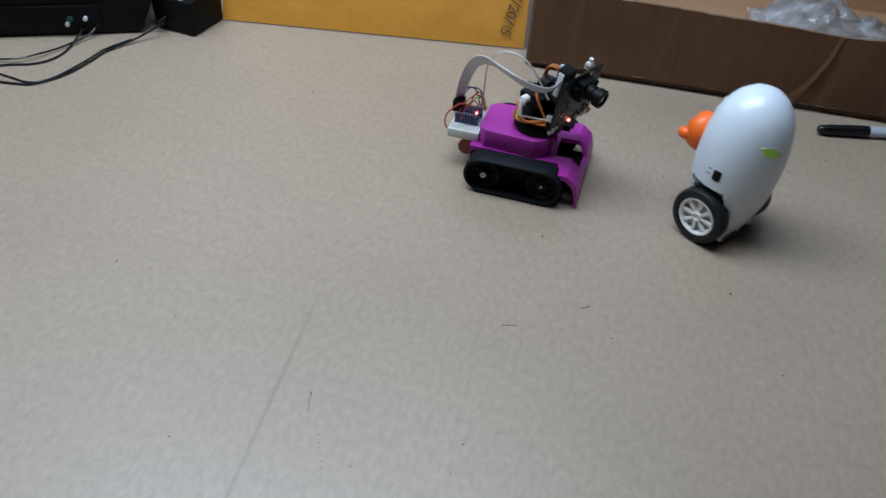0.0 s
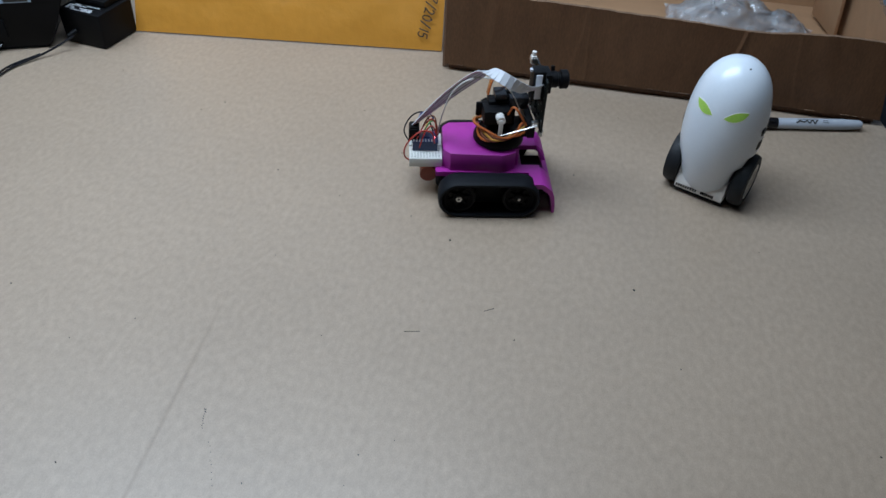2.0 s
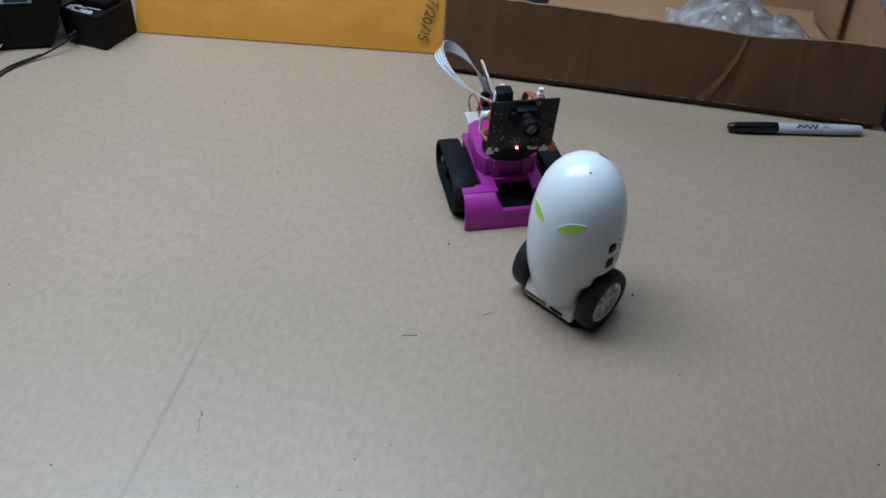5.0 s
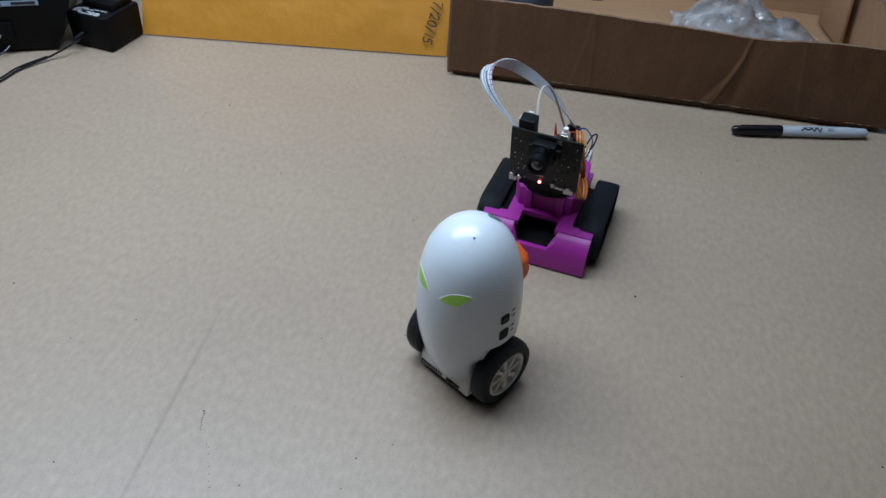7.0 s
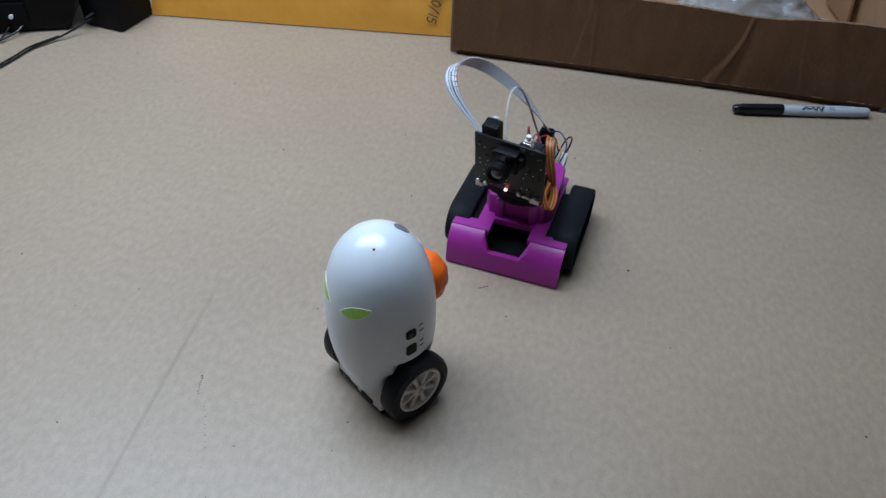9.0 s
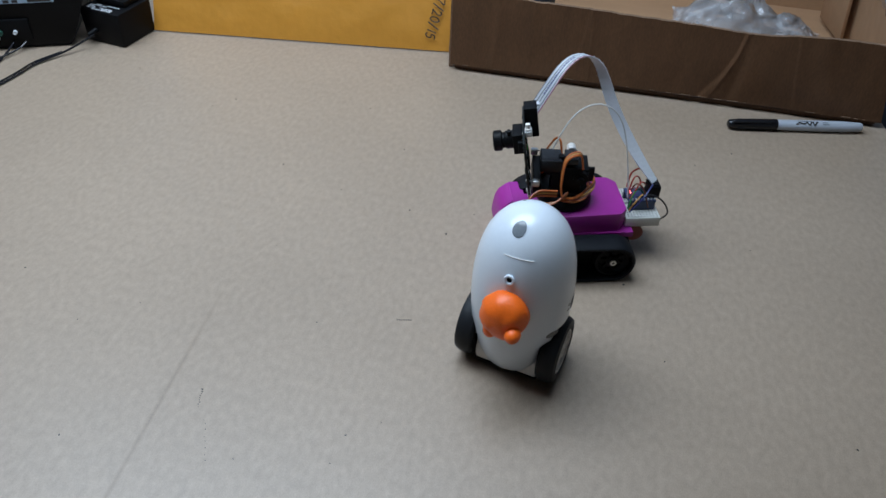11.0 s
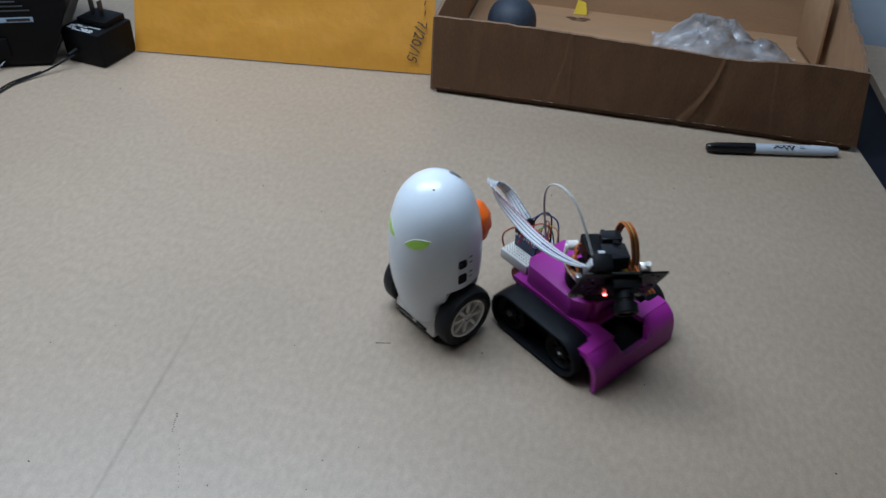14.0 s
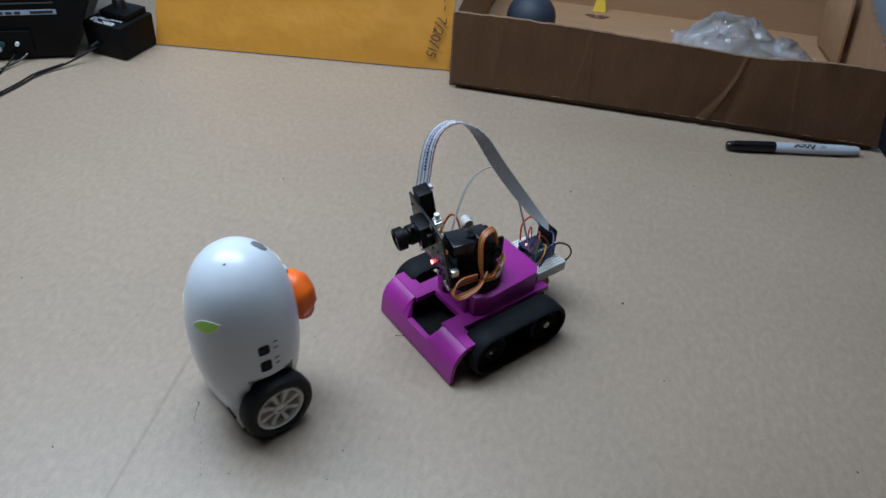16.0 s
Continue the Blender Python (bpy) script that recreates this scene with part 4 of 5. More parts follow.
        part("side_plate", bm, WHEEL, tank, "matt black chassis side")
        for x, nm in ((-0.0268, "sprocket"), (0.024, "idler")):
            bm = bmesh.new()
            m = Matrix.Translation((x, 0.0400 * s, 0.0176)) @ Matrix.Rotation(radians(-90 * s), 4, "X")
            lathe(bm, [(0.0092, -0.007), (0.0140, -0.007), (0.0142, 0.0), (0.0140, 0.0066), (0.0120, 0.0072), (0.0108, 0.0050), (0.0092, 0.0040), (0.0092, -0.007)], 28, m)
            lathe(bm, [(0, -0.006), (0.0050, -0.006), (0.0050, 0.0060), (0.0038, 0.0072), (0, 0.0072)], 18, m)
            lathe(bm, [(0, 0.0005), (0.0100, 0.0005), (0.0100, 0.0026), (0, 0.0026)], 28, m)
            wheel = part(nm, bm, WHEEL, tank, "black plastic track wheel")
            bm = bmesh.new(); bx(bm, 0.0042, 0.0098, -0.0013, 0.0013, -0.002, 0.0046, 0.0003)
            spoke = part("spoke", bm, WHEEL, wheel)
            for k in range(7):
                if k:
                    twin = new("spoke", spoke.data)
                    twin.parent = wheel
                    twin.matrix_basis = m @ Matrix.Rotation(2 * math.pi * k / 7, 4, "Z")
            spoke.matrix_basis = m
            bm = bmesh.new()
            lathe(bm, [(0.0014, 0.0070), (0.0026, 0.0070), (0.0026, 0.0086), (0.0014, 0.0086), (0.0014, 0.0070)] if nm == "sprocket" else [(0, 0.007), (0.0013, 0.007), (0.0010, 0.0080), (0, 0.0082)], 6 if nm == "sprocket" else 12, m)
            part("axle_nut", bm, METAL, wheel, "small metal axle nut")
    # rear: breadboard with microcontroller, wires and motor pack
    bm = bmesh.new()
    bx(bm, -0.0685, -0.0405, -0.0200, -0.0008, 0.0305, 0.0390, 0.0006); bx(bm, -0.0685, -0.0405, 0.0008, 0.0200, 0.0305, 0.0390, 0.0006)
    bx(bm, -0.0680, -0.0408, -0.0010, 0.0010, 0.0305, 0.0375)
    bread = part("breadboard", bm, BREAD, tank, "small white solderless breadboard")
    bm = bmesh.new()
    for i in range(10):
        for j in list(range(-7, -1)) + list(range(2, 8)):
            bx(bm, -0.0665 + 0.00254 * i, -0.0657 + 0.00254 * i, 0.0025 * j - 0.0004, 0.0025 * j + 0.0004, 0.0388, 0.0391)
    tagged(part("contact_holes", bm, BLACK, bread), kind="stuff")
    bm = bmesh.new()
    bx(bm, -0.0660, -0.0440, -0.0085, 0.0095, 0.0465, 0.0480, 0.0002)
    bx(bm, -0.0655, -0.0445, -0.0083, -0.0060, 0.0391, 0.0465); bx(bm, -0.0655, -0.0445, 0.0070, 0.0093, 0.0391, 0.0465)
    bx(bm, -0.0580, -0.0510, -0.0025, 0.0045, 0.0480, 0.0492, 0.0002)
    micro = part("controller_board", bm, PCB_BLUE, tank, "dark blue microcontroller board")
    bm = bmesh.new()
    for i in range(8):
        for y in (-0.0074, 0.0082):
            bx(bm, -0.0652 + 0.00254 * i, -0.0642 + 0.00254 * i, y - 0.0006, y + 0.0006, 0.0480, 0.0496)
    part("pin_row", bm, SOLDER, micro)
    bm = bmesh.new(); bx(bm, -0.0482, -0.0468, -0.0035, -0.0015, 0.0480, 0.0492)
    part("led", bm, GLOW_RED, micro, "lit red indicator")
    bm = bmesh.new()
    bx(bm, -0.0690, -0.0600, -0.0060, 0.0060, 0.0480, 0.0585, 0.0004); bx(bm, -0.0680, -0.0610, -0.0050, 0.0050, 0.0585, 0.0600, 0.0003)
    part("ribbon_socket", bm, BLACK, tank, "black ribbon cable socket")
    for s, mt in ((1, MOTOR_RED), (-1, MOTOR_RED)):
        bm = bmesh.new(); cy(bm, (-0.052, 0.002 * s, 0.0195), (-0.052, 0.015 * s, 0.0195), 0.0072, n=20); bx(bm, -0.056, -0.044, 0.004 * s - 0.003, 0.004 * s + 0.003, 0.020, 0.0304, 0.0005)
        part("motor", bm, mt, tank, "orange-red motor end")
    wires = (
        (WIRE_RED, [(-0.047, -0.010, 0.048), (-0.050, -0.013, 0.060), (-0.060, -0.015, 0.062), (-0.071, -0.016, 0.050), (-0.072, -0.013, 0.036), (-0.062, -0.010, 0.028)], 0.0007),
        (WIRE_RED, [(-0.045, 0.006, 0.048), (-0.047, 0.009, 0.058), (-0.052, 0.004, 0.062), (-0.058, -0.002, 0.057), (-0.062, -0.007, 0.050)], 0.0006),
        (WIRE_RED, [(-0.045, 0.000, 0.048), (-0.049, -0.004, 0.061), (-0.055, -0.008, 0.058), (-0.060, -0.011, 0.044)], 0.0006),
        (WIRE_BROWN, [(-0.044, 0.003, 0.048), (-0.047, 0.007, 0.063), (-0.053, 0.010, 0.060), (-0.059, 0.013, 0.044)], 0.0006),
        (WIRE_BLACK, [(-0.047, 0.012, 0.044), (-0.055, 0.018, 0.060), (-0.066, 0.021, 0.056), (-0.073, 0.019, 0.042), (-0.066, 0.014, 0.030)], 0.0007),
        (WIRE_YELLOW, [(-0.043, 0.015, 0.043), (-0.046, 0.017, 0.053), (-0.052, 0.012, 0.056), (-0.056, 0.005, 0.050)], 0.0006),
        (WIRE_GREEN, [(-0.043, 0.012, 0.043), (-0.046, 0.010, 0.056), (-0.051, 0.007, 0.058), (-0.057, 0.002, 0.050)], 0.0006),
        (WIRE_BLUE, [(-0.043, 0.017, 0.043), (-0.050, 0.020, 0.058), (-0.058, 0.012, 0.064), (-0.062, 0.004, 0.060)], 0.0006),
    )
    for mt, pts, r in wires:
        bm = bmesh.new(); tube(bm, pts, r, 6, 6)
        part("jumper_wire", bm, mt, tank)
    # pan head: round base, servos, horn, push rod, coiled leads (its origin is on the pan axis)
    bm = bmesh.new()
    lathe(bm, [(0, 0.0478), (0.0200, 0.0478), (0.0215, 0.0490), (0.0215, 0.0520), (0.0195, 0.0560), (0.0180, 0.0575), (0, 0.0575)], 36)
    bx(bm, -0.012, 0.026, -0.0150, 0.0150, 0.0575, 0.0605, 0.0006)
    bx(bm, 0.020, 0.0262, -0.0195, 0.0195, 0.0590, 0.0720, 0.0006)
    pan = part("pan_head", bm, BLACK, tank, "black pan-tilt servo head")
    bm = bmesh.new()
    servo(bm, Matrix.Translation((0.001, 0.0065, 0.0605)))
    servo(bm, Matrix.Translation((-0.004, -0.0115, 0.0740)) @ Matrix.Rotation(radians(90), 4, "X") @ Matrix.Rotation(radians(180), 4, "Y"), h=0.021)
    part("servo", bm, BLACK, pan, "black hobby servo")
    bm = bmesh.new(); bx(bm, 0.006, 0.0220, -0.0045, 0.0130, 0.0780, 0.0885, 0.0008); bx(bm, -0.006, 0.004, -0.002, 0.012, 0.0850, 0.0905, 0.0008)
    part("servo_bracket", bm, BLACK_GLOSS, pan)
    bm = bmesh.new()
    bx(bm, 0.022, 0.0275, -0.0235, -0.0195, 0.0715, 0.0765, 0.0006)
    part("tilt_bracket", bm, METAL, pan, "bright metal tilt bracket")
    bm = bmesh.new(); bx(bm, 0.022, 0.0275, 0.0195, 0.0235, 0.0715, 0.0765, 0.0006)
    part("tilt_bracket", bm, METAL, pan, "bright metal tilt bracket")
    bm = bmesh.new()
    cy(bm, (-0.0040, -0.0165, 0.0790), (-0.0040, -0.0240, 0.0790), 0.0036, n=18); bx(bm, -0.0058, -0.0022, -0.0250, -0.0232, 0.0650, 0.0800, 0.0008)
    part("servo_horn", bm, SHELL_MATT, pan, "white servo horn")
    bm = bmesh.new(); tube(bm, [(-0.0040, -0.0252, 0.0660), (0.010, -0.0255, 0.0700), (0.0260, -0.0245, 0.0740)], 0.0006, 6, 4)
    part("push_rod", bm, METAL, pan, "thin metal push rod")
    rng = random.Random(8)
    for mt, off in ((WIRE_ORANGE, 0.0), (WIRE_BROWN, 0.0012), (WIRE_YELLOW, 0.0024), (WIRE_BROWN, 0.0034), (WIRE_ORANGE, 0.0044)):
        bm = bmesh.new()
        pts = []
        for k in range(20):
            a = radians(-15 - 14 * k)
            r = 0.0205 + 0.0022 * math.sin(k * 0.9 + off * 900) + rng.uniform(-0.0006, 0.0006)
            pts.append((r * math.cos(a), r * math.sin(a), 0.0590 + off + 0.0022 * math.sin(k * 0.6 + off * 300)))
        tube(bm, pts, 0.0010, 6, 5)
        part("servo_lead", bm, mt, pan)
        bm = bmesh.new()
        tube(bm, [(-0.010, 0.010 + off, 0.084), (-0.006, 0.012 + off, 0.097), (0.004, 0.016 + off, 0.094), (0.006, 0.021 + off, 0.076), (0.004, 0.024 + off * 0.6, 0.064)], 0.0008, 6, 6)
        part("servo_lead", bm, mt, pan)
        bm = bmesh.new()
        tube(bm, [(0.000, 0.0225, 0.0635 + off), (0.010, 0.0260 + off, 0.0600 + off * 0.6), (0.024, 0.0290 + off, 0.0600), (0.029, 0.0270 + off, 0.0620 + off * 0.5), (0.022, 0.0255, 0.0650 + off), (0.008, 0.0235, 0.0645 + off)], 0.0008, 6, 6)
        part("servo_lead", bm, mt, pan)
    bm = bmesh.new(); tube(bm, [(0.018, -0.020, 0.072), (0.010, -0.022, 0.086), (0.006, -0.018, 0.088), (0.004, -0.012, 0.078)], 0.0009, 6, 6)
    part("servo_lead", bm, WIRE_ORANGE, pan)
    # camera board: origin on the tilt axis, lens along +x
    bm = bmesh.new()
    bx(bm, 0.0140, 0.0156, -0.0270, 0.0270, -0.0005, 0.0452, 0.0002)
    board = part("camera_board", bm, PCB, tank, "black camera circuit board")
    bm = bmesh.new()
    bx(bm, 0.0156, 0.0235, -0.0085, 0.0085, 0.0250, 0.0415, 0.0006); bx(bm, 0.0156, 0.0200, -0.012, 0.012, 0.0290, 0.0370, 0.0005)
    part("lens_mount", bm, BLACK, board, "black lens mount")
    bm = bmesh.new()
    m = Matrix.Translation((0, 0, 0.0335)) @ Matrix.Rotation(radians(90), 4, "Y")
    lathe(bm, [(0, 0.0230), (0.0068, 0.0230), (0.0068, 0.0290), (0.0060, 0.0296), (0.0060, 0.0316), (0.0078, 0.0322), (0.0078, 0.0376), (0.0070, 0.0384), (0.0054, 0.0384), (0.0050, 0.0366), (0, 0.0360)], 28, m)
    cy(bm, (0.026, 0.003, 0.040), (0.026, 0.004, 0.0435), 0.0016, n=10)
    part("lens", bm, BLACK, board, "black camera lens barrel")
    bm = bmesh.new(); lathe(bm, [(0.0050, 0.0366), (0.0036, 0.0372), (0.0018, 0.0376), (0, 0.0377)], 24, m)
    part("lens_glass", bm, GLASS_DARK, board)
    bm = bmesh.new(); bx(bm, 0.0040, 0.0140, -0.0225, -0.0105, 0.0270, 0.0520, 0.0005)
    part("ribbon_plug", bm, BLACK, board, "black ribbon plug")
    bm = bmesh.new(); bx(bm, 0.0060, 0.0110, -0.0238, -0.0228, 0.0290, 0.0500, 0.0003); bx(bm, 0.0020, 0.0040, -0.0190, -0.0150, 0.0505, 0.0525, 0.0003)
    part("strain_clip", bm, RIBBON, board, "pale grey clip")
    bm = bmesh.new(); bx(bm, 0.0085, 0.0140, 0.0085, 0.0150, 0.0430, 0.0475, 0.0004)
    part("button_base", bm, METAL, board)
    bm = bmesh.new(); cy(bm, (0.0112, 0.0118, 0.0475), (0.0112, 0.0118, 0.0525), 0.0018, n=14); bx(bm, 0.0090, 0.0134, 0.0094, 0.0142, 0.0470, 0.0490, 0.0004)
    part("button", bm, SHELL_MATT, board, "white push button")
    bm = bmesh.new(); bx(bm, 0.0156, 0.0166, -0.0030, -0.0010, -0.0005, 0.0015, 0.0002)
    part("led", bm, GLOW_RED, board, "lit red indicator")
    bm = bmesh.new()
    rng = random.Random(3)
    for k in range(46):
        y, z = rng.uniform(-0.025, 0.024), rng.uniform(0.000, 0.043)
        if abs(y) < 0.0125 and z > 0.022:
            continue
        w, h = rng.uniform(0.0006, 0.002), rng.uniform(0.0006, 0.002)
        bx(bm, 0.0156, 0.0156 + rng.uniform(0.0004, 0.001), y - w / 2, y + w / 2, z - h / 2, z + h / 2)
    for k in range(60):
        y, z = rng.uniform(-0.025, 0.025), rng.uniform(0.000, 0.043)
        w, h = rng.uniform(0.0006, 0.003), rng.uniform(0.0006, 0.003)
        bx(bm, 0.0140 - rng.uniform(0.0004, 0.0012), 0.0140, y - w / 2, y + w / 2, z - h / 2, z + h / 2)
    bx(bm, 0.0125, 0.0140, -0.004, 0.008, 0.010, 0.022)
    tagged(part("chips", bm, PCB, board), kind="stuff")
    bm = bmesh.new()
    for y, z in ((-0.0245, 0.0005), (-0.0185, 0.0000), (0.0085, 0.0002), (0.0205, 0.0000)):
        lathe(bm, [(0, 0.0156), (0.0020, 0.0156), (0.0016, 0.0168), (0, 0.0170)], 10, Matrix.Translation((0, y, z)) @ Matrix.Rotation(radians(90), 4, "Y"))
    bx(bm, 0.0136, 0.0162, -0.0265, -0.0205, -0.0045, -0.0010, 0.0003); bx(bm, 0.0136, 0.0162, 0.0170, 0.0245, -0.0045, -0.0005, 0.0003); bx(bm, 0.0128, 0.0140, 0.0100, 0.0160, -0.004, 0.001)
    for k in range(8):
        bx(bm, 0.0156, 0.0160, 0.0080 + 0.0009 * (k % 4), 0.0084 + 0.0009 * (k % 4), 0.0400 + 0.0022 * (k // 4), 0.0416 + 0.0022 * (k // 4))
    for k in range(10):
        bx(bm, 0.0156, 0.0159, -0.0080 + 0.0009 * k, -0.0076 + 0.0009 * k, 0.0060, 0.0068)
    tagged(part("solder_pads", bm, SOLDER, board), kind="stuff")
    bm = bmesh.new(); lathe(bm, [(0, 0), (0.0022, 0), (0.0020, 0.0006), (0, 0.0006)], 14, Matrix.Translation((0.0134, 0.0120, 0.0330)) @ Matrix.Rotation(radians(-90), 4, "Y"))
    part("green_mark", bm, GREEN_DOT, board, "green paint mark")
    bm = bmesh.new()
    for k in range(44):
        y, z = rng.uniform(-0.0255, 0.0250), rng.uniform(0.001, 0.0435)
        if abs(y) < 0.0125 and z > 0.022:
            continue
        w = rng.uniform(0.0004, 0.0014)
        bx(bm, 0.0156, 0.0158, y, y + w, z, z + 0.0004)
        bx(bm, 0.0138, 0.0140, -y - w, -y, z, z + 0.0005)
    tagged(part("board_print", bm, LABEL_WHITE, board, "tiny white circuit print"), kind="stuff")
    # ribbon cable and thin white lead, in short stiff links
    ribbon, lead = [], []
    for k in range(RIBBON_LINKS):
        bm = bmesh.new()
        half = 0.5 * RIBBON_LENGTH / RIBBON_LINKS * 1.12
        ys = [-0.0045 + 0.00075 * i for i in range(13)]
        sec = [(y, 0.00052 if i % 2 else 0.0003) for i, y in enumerate(ys)] + [(y, -0.0004) for y in (0.0045, 0.0, -0.0045)]
        ends = [[bm.verts.new((x, y, z)) for y, z in sec] for x in (-half, half)]
        for i in range(len(sec)):
            j = (i + 1) % len(sec)
            bm.faces.new((ends[0][i], ends[0][j], ends[1][j], ends[1][i])).material_index = 1 if i == 0 else (3 if i < 12 and i % 3 == 2 else 0)
        for e in ends:
            bm.faces.new(e)
        if 4 <= k <= 11:
            for c in range(2):
                bx(bm, -half + 0.0022 * c, -half + 0.0022 * c + 0.0013, -0.0008, 0.0008, 0.0003, 0.00056, 0, 2)
        ribbon.append(part("ribbon_link", bm, [RIBBON, RIBBON_RED, WIRE_BLUE, RIBBON_DARK], tank, "" if k else "grey flat ribbon cable with red edge"))
    for k in range(LEAD_LINKS):
        bm = bmesh.new()
        half = 0.5 * LEAD_LENGTH / LEAD_LINKS * 1.10
        for y in (-0.00045, 0.00045):
            cy(bm, (-half, y, 0), (half, y, 0), 0.00045, n=8)
        lead.append(part("lead_link", bm, WIRE_WHITE, tank, "" if k else "thin pale twin wire"))
    return tank, pan, board, ribbon, lead


RIBBON_LINKS, RIBBON_LENGTH = 40, 0.182
LEAD_LINKS, LEAD_LENGTH = 28, 0.140


def hang(p0, t0, p3, t3, length, n):
    """Points on a stiff bent strip of a given length between two ends that leave along t0 and arrive from t3."""
    lo, hi = 0.0, 0.5
    def curve(k):
        b, c = p0 + t0 * k, p3 + t3 * k
        return [(1 - s) ** 3 * p0 + 3 * s * (1 - s) ** 2 * b + 3 * s * s * (1 - s) * c + s ** 3 * p3 for s in [i / 60 for i in range(61)]]
    for _ in range(24):
        mid = (lo + hi) / 2
        pts = curve(mid)
        if sum((a - b).length for a, b in zip(pts, pts[1:])) < length:
            lo = mid
        else:
            hi = mid
    pts = curve(lo)
    acc = [0.0]
    for a, b in zip(pts, pts[1:]):
        acc.append(acc[-1] + (b - a).length)
    out = []
    for k in range(n + 1):
        d = acc[-1] * k / n
        i = next(j for j in range(1, 61) if acc[j] >= d - 1e-9)
        w = (d - acc[i - 1]) / max(acc[i] - acc[i - 1], 1e-9)
        out.append(pts[i - 1].lerp(pts[i], w))
    # let the strip relax: bends spread out, the ends stay clamped and the length stays
    p = np.array([tuple(q) for q in out])
    seg = length / n
    ends = {0: p[0].copy(), 1: p[0] + np.array(t0) * seg, n - 1: p[-1] + np.array(t3) * seg, n: p[-1].copy()}
    for _ in range(420):
        bend = p[:-4] - 4 * p[1:-3] + 6 * p[2:-2] - 4 * p[3:-1] + p[4:]
        p[2:-2] -= 0.06 * bend
        for _ in range(3):
            for first in (0, 1):
                a, b = p[first:-1:2], p[first + 1::2]
                d = b - a
                fix = 0.5 * d * (1 - seg / np.maximum(np.linalg.norm(d, axis=1, keepdims=True), 1e-9))
                p[first:-1:2] += fix
                p[first + 1::2] -= fix
            for k, q in ends.items():
                p[k] = q
    return [Vector(q) for q in p]


# ---- where the moving things are: seconds, x, y, heading ----
EGG_ROWS = [
    (0, 0.1456, 0.6565, -38), (0.25, 0.1775, 0.6340, -37), (0.5, 0.1965, 0.6261, -36), (0.6, 0.1910, 0.6290, -42), (0.75, 0.1870, 0.6420, -66),
    (0.9, 0.1860, 0.6460, -86), (1, 0.1870, 0.6510, -93.2), (1.25, 0.2065, 0.7000, -108), (1.5, 0.2164, 0.7198, -114.7), (2, 0.2182, 0.7238, -114),
    (2.3, 0.1881, 0.6760, -118.3), (2.5, 0.1654, 0.6367, -119), (2.7, 0.1410, 0.6013, -128), (3, 0.1154, 0.5706, -127), (3.5, 0.1099, 0.5637, -123.1),
    (3.7, 0.1110, 0.5640, -123.1), (4, 0.1235, 0.5770, -124), (4.2, 0.1240, 0.5775, -124), (5.3, 0.0930, 0.5400, -123), (6.5, 0.0552, 0.4884, -122.8), (7, 0.0426, 0.4714, -122.6), (8, 0.0163, 0.4369, -121.5),
    (8.5, 0.0095, 0.4290, -121.8), (9, 0.0050, 0.4227, -124.5), (9.3, 0.0050, 0.4230, -130), (9.9, 0.0220, 0.4330, -180), (10.6, 0.0640, 0.4650, -250),
    (11.2, 0.0880, 0.4785, -293), (11.5, 0.0879, 0.4775, -300), (12, 0.0790, 0.4640, -303), (12.25, 0.0600, 0.4540, -345), (12.5, 0.0330, 0.4440, -389),
    (12.65, 0.0190, 0.4590, -425), (12.8, 0.0100, 0.4740, -456), (13, 0.0068, 0.4901, -473.1), (13.5, 0.0405, 0.5380, -489), (14, 0.0306, 0.5300, -486),
    (14.5, -0.0082, 0.4896, -486.3), (15, -0.0670, 0.4200, -491.5), (15.5, -0.0871, 0.3916, -491.1), (16, -0.0775, 0.4094, -486.4)]
# seconds, degrees by which the balancing body leans forward
EGG_LEAN = [
    (0, 2), (0.5, 2.6), (1, 1.5), (1.5, 3), (2, 3), (2.5, 2.6), (3, 2), (3.5, 2.5), (4, 3), (4.2, 2.8), (5.3, 2), (6.5, 2), (7, 1.6), (8, 1.4), (8.5, 1.5), (9, 1.2),
    (10.5, 1.5), (11.5, 2), (12, 2), (12.5, 1.4), (13, 0.3), (13.5, 1.5), (14, 3), (14.5, 1.4), (15, -0.5), (15.5, 0), (16, 0)]
TANK_ROWS = [
    (0, -0.0239, 0.6885, -2.9), (0.5, 0.0239, 0.6868, -12.8), (1, 0.0495, 0.6838, -15.1), (1.5, 0.0287, 0.6807, 7.5), (2, 0.0234, 0.6830, 13.3),
    (2.3, 0.0356, 0.6857, 12.1), (2.5, 0.0842, 0.6997, 5.5), (2.7, 0.1133, 0.7100, -17), (2.85, 0.0691, 0.7265, -26), (3, 0.0172, 0.7362, -31),
    (3.3, 0.0084, 0.7134, -47), (3.5, 0.0198, 0.6988, -53.6), (4.2, 0.0198, 0.6988, -53.6), (5.4, 0.0527, 0.6706, -79), (6.5, 0.0793, 0.6448, -98.3),
    (7, 0.0800, 0.6445, -98.8), (8, 0.0774, 0.6365, -97.4), (8.5, 0.0741, 0.6184, -97.8), (9, 0.0676, 0.5973, -96.6), (9.3, 0.0675, 0.5960, -98),
    (10.3, 0.0890, 0.6070, -132), (11.2, 0.1075, 0.6143, -166), (11.5, 0.1082, 0.6143, -170), (12, 0.1531, 0.6076, -216.9), (12.5, 0.1825, 0.5702, -272.5),
    (13, 0.1895, 0.5480, -319.5), (13.5, 0.1715, 0.5420, -351.5), (14, 0.1377, 0.5503, -397.8), (14.5, 0.1217, 0.5730, -430), (15, 0.1094, 0.5915, -474.7),
    (15.5, 0.0492, 0.5223, -490.9), (16, 0.0478, 0.5255, -490.7)]
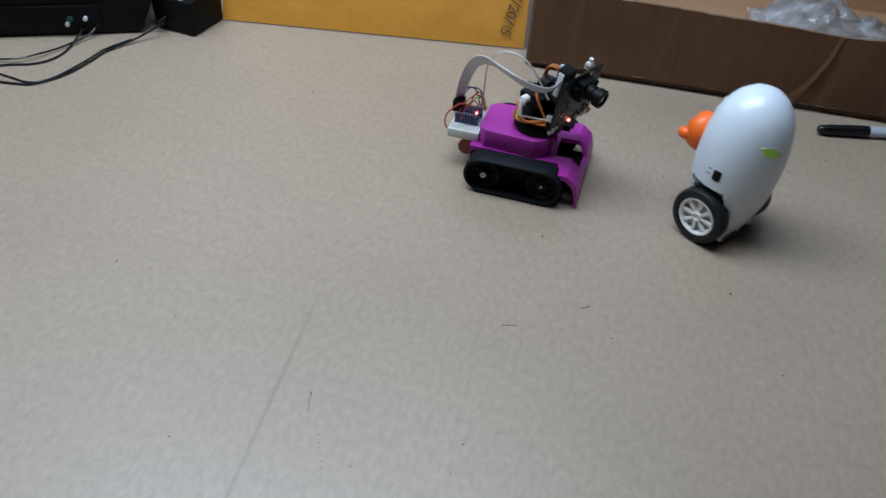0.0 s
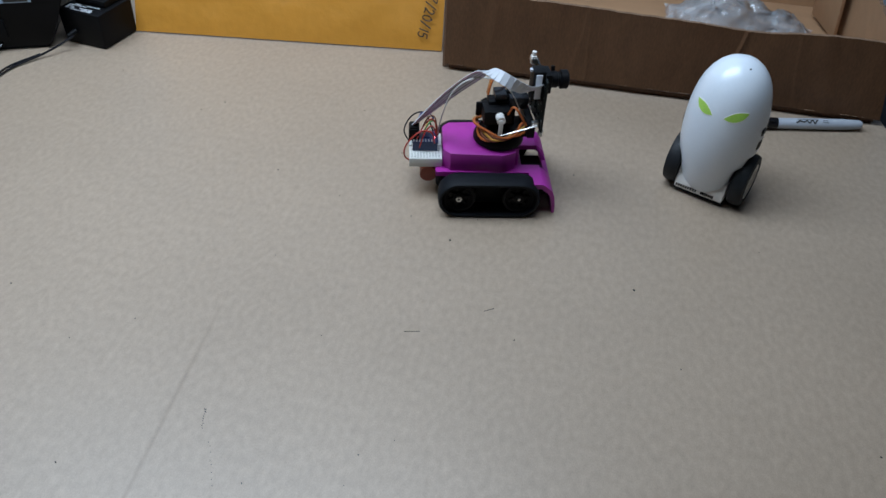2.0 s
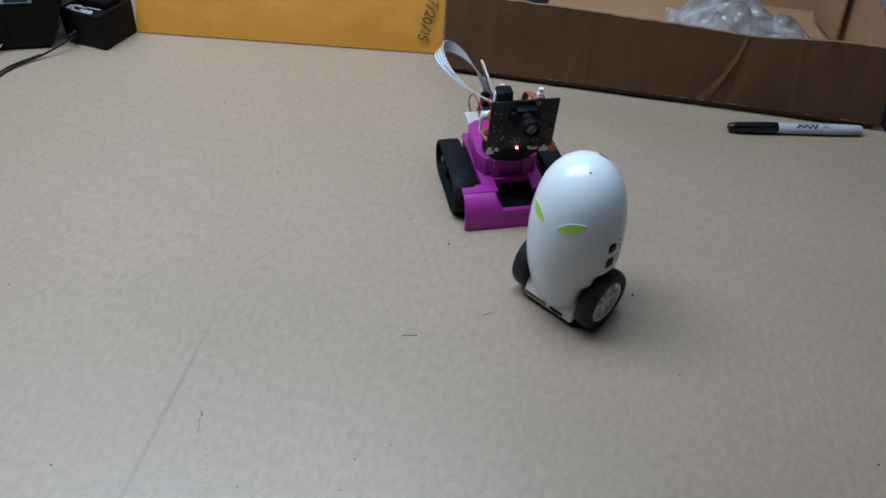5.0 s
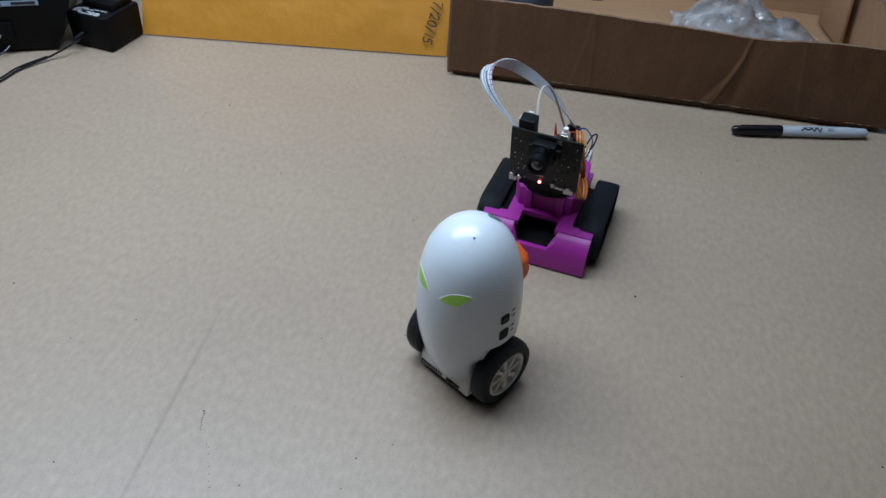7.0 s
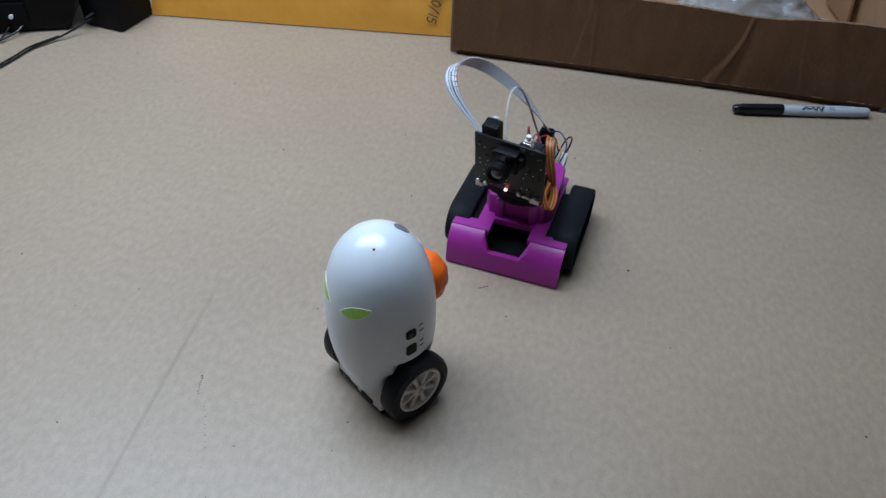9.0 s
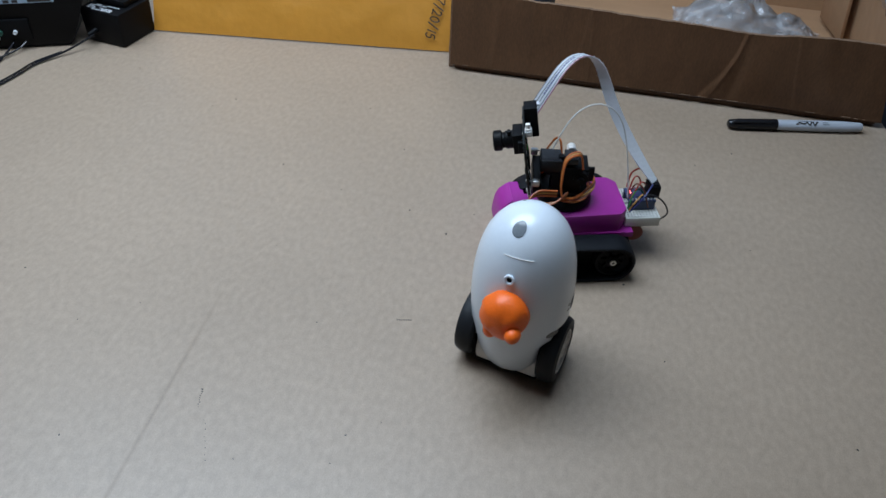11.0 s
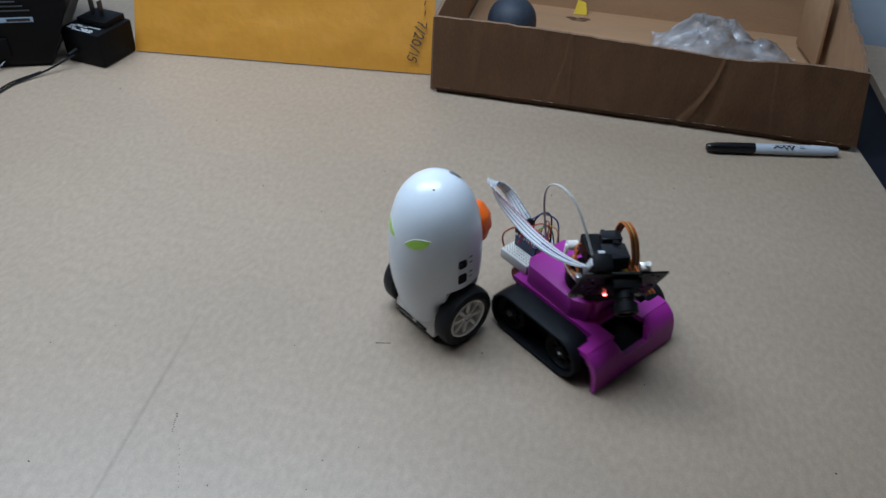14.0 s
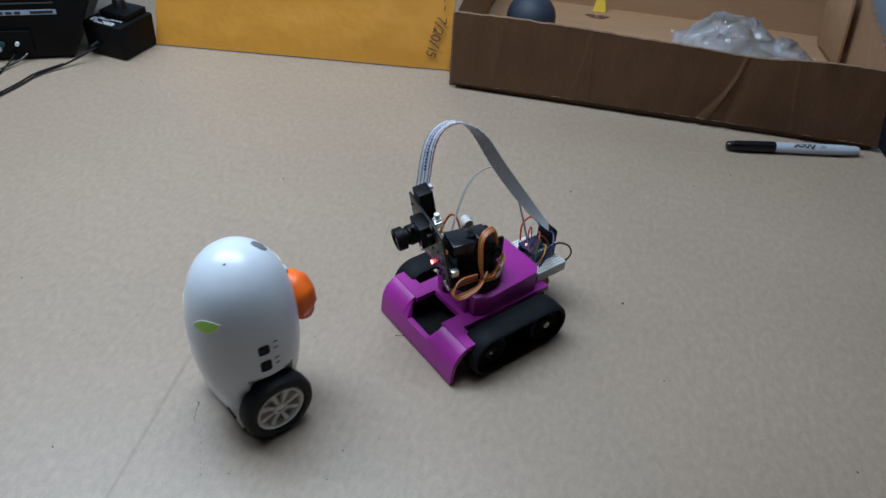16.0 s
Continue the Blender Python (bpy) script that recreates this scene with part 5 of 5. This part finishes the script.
# seconds, pan (to its left), tilt (upwards)
HEAD_ROWS = [
    (0.0, -26, -8.5), (0.5, -10, -8), (1.0, 7, -10.5), (1.5, 5.5, -2.5), (2.0, 4.5, 0), (2.3, 3, -3), (2.5, 0, -8), (2.7, -34, -26), (3.0, -42, -11), (3.5, 0, -4), (4.2, 0, -4),
    (6.5, -1, -8), (7.0, -3, -7), (8.0, -6, -8), (8.5, -8, -8), (9.0, -9, -8), (11.3, -8, -12), (11.5, -9, -14), (12.0, -35, -7), (12.5, -50, -6), (13.0, -56, -4), (13.5, -57, -28),
    (14.0, -35, -31), (14.5, -19, -30), (15.0, -23, -28), (15.5, -11, -11), (16.0, -11.5, -10.5)]
# seconds, the way in which the ribbon leaves the camera board (in the space of the pan head), and the way it rises from the rear socket
RIBBON_OUT = [
    (0.0, 0.26, -0.94, 0.23, 0.19, -0.20, 0.96), (0.5, 0.0, -0.99, 0.14, 0.15, 0.10, 0.97), (1.0, -0.47, -0.87, 0.17, 0.48, 0.19, 0.86), (1.5, -0.46, -0.81, 0.36, 0.70, 0.11, 0.71),
    (2.0, -0.55, -0.75, 0.36, 0.70, 0.05, 0.71), (2.5, -0.55, -0.75, 0.2, 0.45, 0.05, 0.85), (2.7, -0.7, -0.4, -0.2, -0.1, -0.1, 0.9), (3.0, -0.80, -0.19, -0.58, -0.60, -0.21, 0.77),
    (3.5, -0.62, -0.76, 0.19, -0.35, -0.41, 0.84), (4.2, -0.62, -0.76, 0.19, -0.35, -0.41, 0.84), (6.5, -0.21, -0.85, 0.48, 0.33, -0.37, 0.87), (9.0, -0.21, -0.85, 0.48, 0.33, -0.37, 0.87),
    (11.4, -0.52, -0.19, 0.83, 0.55, -0.60, 0.55), (12.0, -0.24, -0.96, 0.18, 0.32, -0.38, 0.87), (12.5, 0.35, -0.90, 0.17, 0.0, 0.10, 0.95), (13.0, -0.60, -0.78, 0.0, -0.04, -0.28, 0.96),
    (13.5, 0.0, -0.87, 0.30, 0.20, -0.40, 0.87), (14.0, -0.81, -0.29, -0.51, -0.80, 0.0, 0.45), (14.5, -0.28, -0.84, 0.47, 0.09, -0.61, 0.78), (15.0, -0.34, -0.76, 0.55, 0.60, -0.22, 0.77),
    (15.5, -0.31, -0.36, 0.88, 0.65, -0.08, 0.76), (16.0, -0.31, -0.36, 0.88, 0.65, -0.08, 0.76)]


def at_time(rows, t):
    """The row's values at t, straight between rows."""
    for a, b in zip(rows, rows[1:]):
        if a[0] <= t <= b[0]:
            w = (t - a[0]) / (b[0] - a[0])
            return [p + (q - p) * w for p, q in zip(a[1:], b[1:])]
    return list(rows[-1][1:])


def strip_rows(links, times, ends, length):
    """Keys for the links of a bent strip: ends(t) gives its end points, directions and widths in the robot's space."""
    n = len(links)
    rows = [[] for _ in links]
    for t in times:
        p0, t0, w0, wm, p3, t3, w3 = ends(t)
        pts = hang(p0, t0, p3, t3, length, n)
        ways = [(b - a).normalized() for a, b in zip(pts, pts[1:])]
        wide = []
        for k, d in enumerate(ways):
            f = (k + 0.5) / n
            w = w0.lerp(wm, f / 0.7) if f < 0.7 else wm.lerp(w3, (f - 0.7) / 0.3)
            w = (w - d * w.dot(d)).normalized()
            wide.append(-w if wide and w.dot(wide[-1]) < 0 else w)
        # spread the twist evenly along the strip
        for _ in range(40):
            mid = [(wide[k - 1] + wide[k] + wide[k + 1]) for k in range(1, n - 1)]
            wide[1:-1] = [(w - d * w.dot(d)).normalized() for w, d in zip(mid, ways[1:-1])]
        for k, (d, w) in enumerate(zip(ways, wide)):
            m = Matrix((d, w, d.cross(w))).transposed().to_4x4()
            rows[k].append((t, Matrix.Translation((pts[k] + pts[k + 1]) / 2) @ m))
    for link, r in zip(links, rows):
        walk(link, r)


def head_pose(t):
    pan, tilt = at_time(HEAD_ROWS, t)
    a = pose(PAN_X, 0, 0, 0, 0, pan)
    return a, a @ pose(PAN_OUT, 0, PAN_Z, 0, -tilt, 0)


def motions():
    walk(egg, [(t, pose(x, y, 0.024, 0, at_time(EGG_LEAN, t)[0], a) @ Matrix.Translation((0, 0, -0.024))) for t, x, y, a in EGG_ROWS])
    walk(tank, [(t, pose(x, y, 0, 0, 0, a)) for t, x, y, a in TANK_ROWS])
    walk(pan_head, [(r[0], head_pose(r[0])[0]) for r in HEAD_ROWS])
    walk(camera_board, [(r[0], head_pose(r[0])[1]) for r in HEAD_ROWS])
    # wheels roll with the ground they cover
    for wheel, axis, s in egg_wheels:
        turn, rows, last = 0.0, [], None
        for k in range(321):
            t = k * 0.05
            x, y, a = at_time(EGG_ROWS, t)
            c, sn = math.cos(radians(a)), math.sin(radians(a))
            p = Vector((x - 0.0292 * s * sn, y + 0.0292 * s * c))
            if last is not None:
                turn += math.degrees((p - last).dot(Vector((c, sn))) / 0.0240) * s
            last = p
            rows.append((t, axis @ Matrix.Rotation(radians(turn), 4, "Z")))
        walk(wheel, rows)
    times = sorted({r[0] for r in HEAD_ROWS})
    def ribbon_ends(t):
        b = head_pose(t)[1]
        r = b.to_3x3()
        return (b @ Vector((0.0085, -0.0245, 0.0400)), (head_pose(t)[0].to_3x3() @ Vector(at_time(RIBBON_OUT, t)[:3])).normalized(), r @ Vector((0.3, -0.6, 0.75)), Vector((0.75, -0.13, -0.65)),
                Vector((-0.0645, 0.0, 0.0600)), Vector(at_time(RIBBON_OUT, t)[3:]).normalized(), Vector((0.75, 0.65, 0.2)))
    strip_rows(ribbon_links, times, ribbon_ends, RIBBON_LENGTH)
    def lead_ends(t):
        a = head_pose(t)[0]
        return (a @ Vector((0.013, -0.010, 0.082)), (a.to_3x3() @ Vector((-0.40, -0.30, 0.85))).normalized(), a.to_3x3() @ Vector((0, 1, 0)), Vector((0, 1, 0)),
                Vector((-0.0440, 0.004, 0.0480)), Vector((0.05, -0.35, 1.0)).normalized(), Vector((0, 1, 0)))
    strip_rows(lead_links, times, lead_ends, LEAD_LENGTH)


# ---- build ----
room()
table()
table_marks()
shallow_box()
ball()
foam_scrap()
plastic_bag()
envelope()
marker()
device()
adapter()
leads()
egg, egg_wheels = egg_robot()
tank, pan_head, camera_board, ribbon_links, lead_links = tracked_robot()
motions()
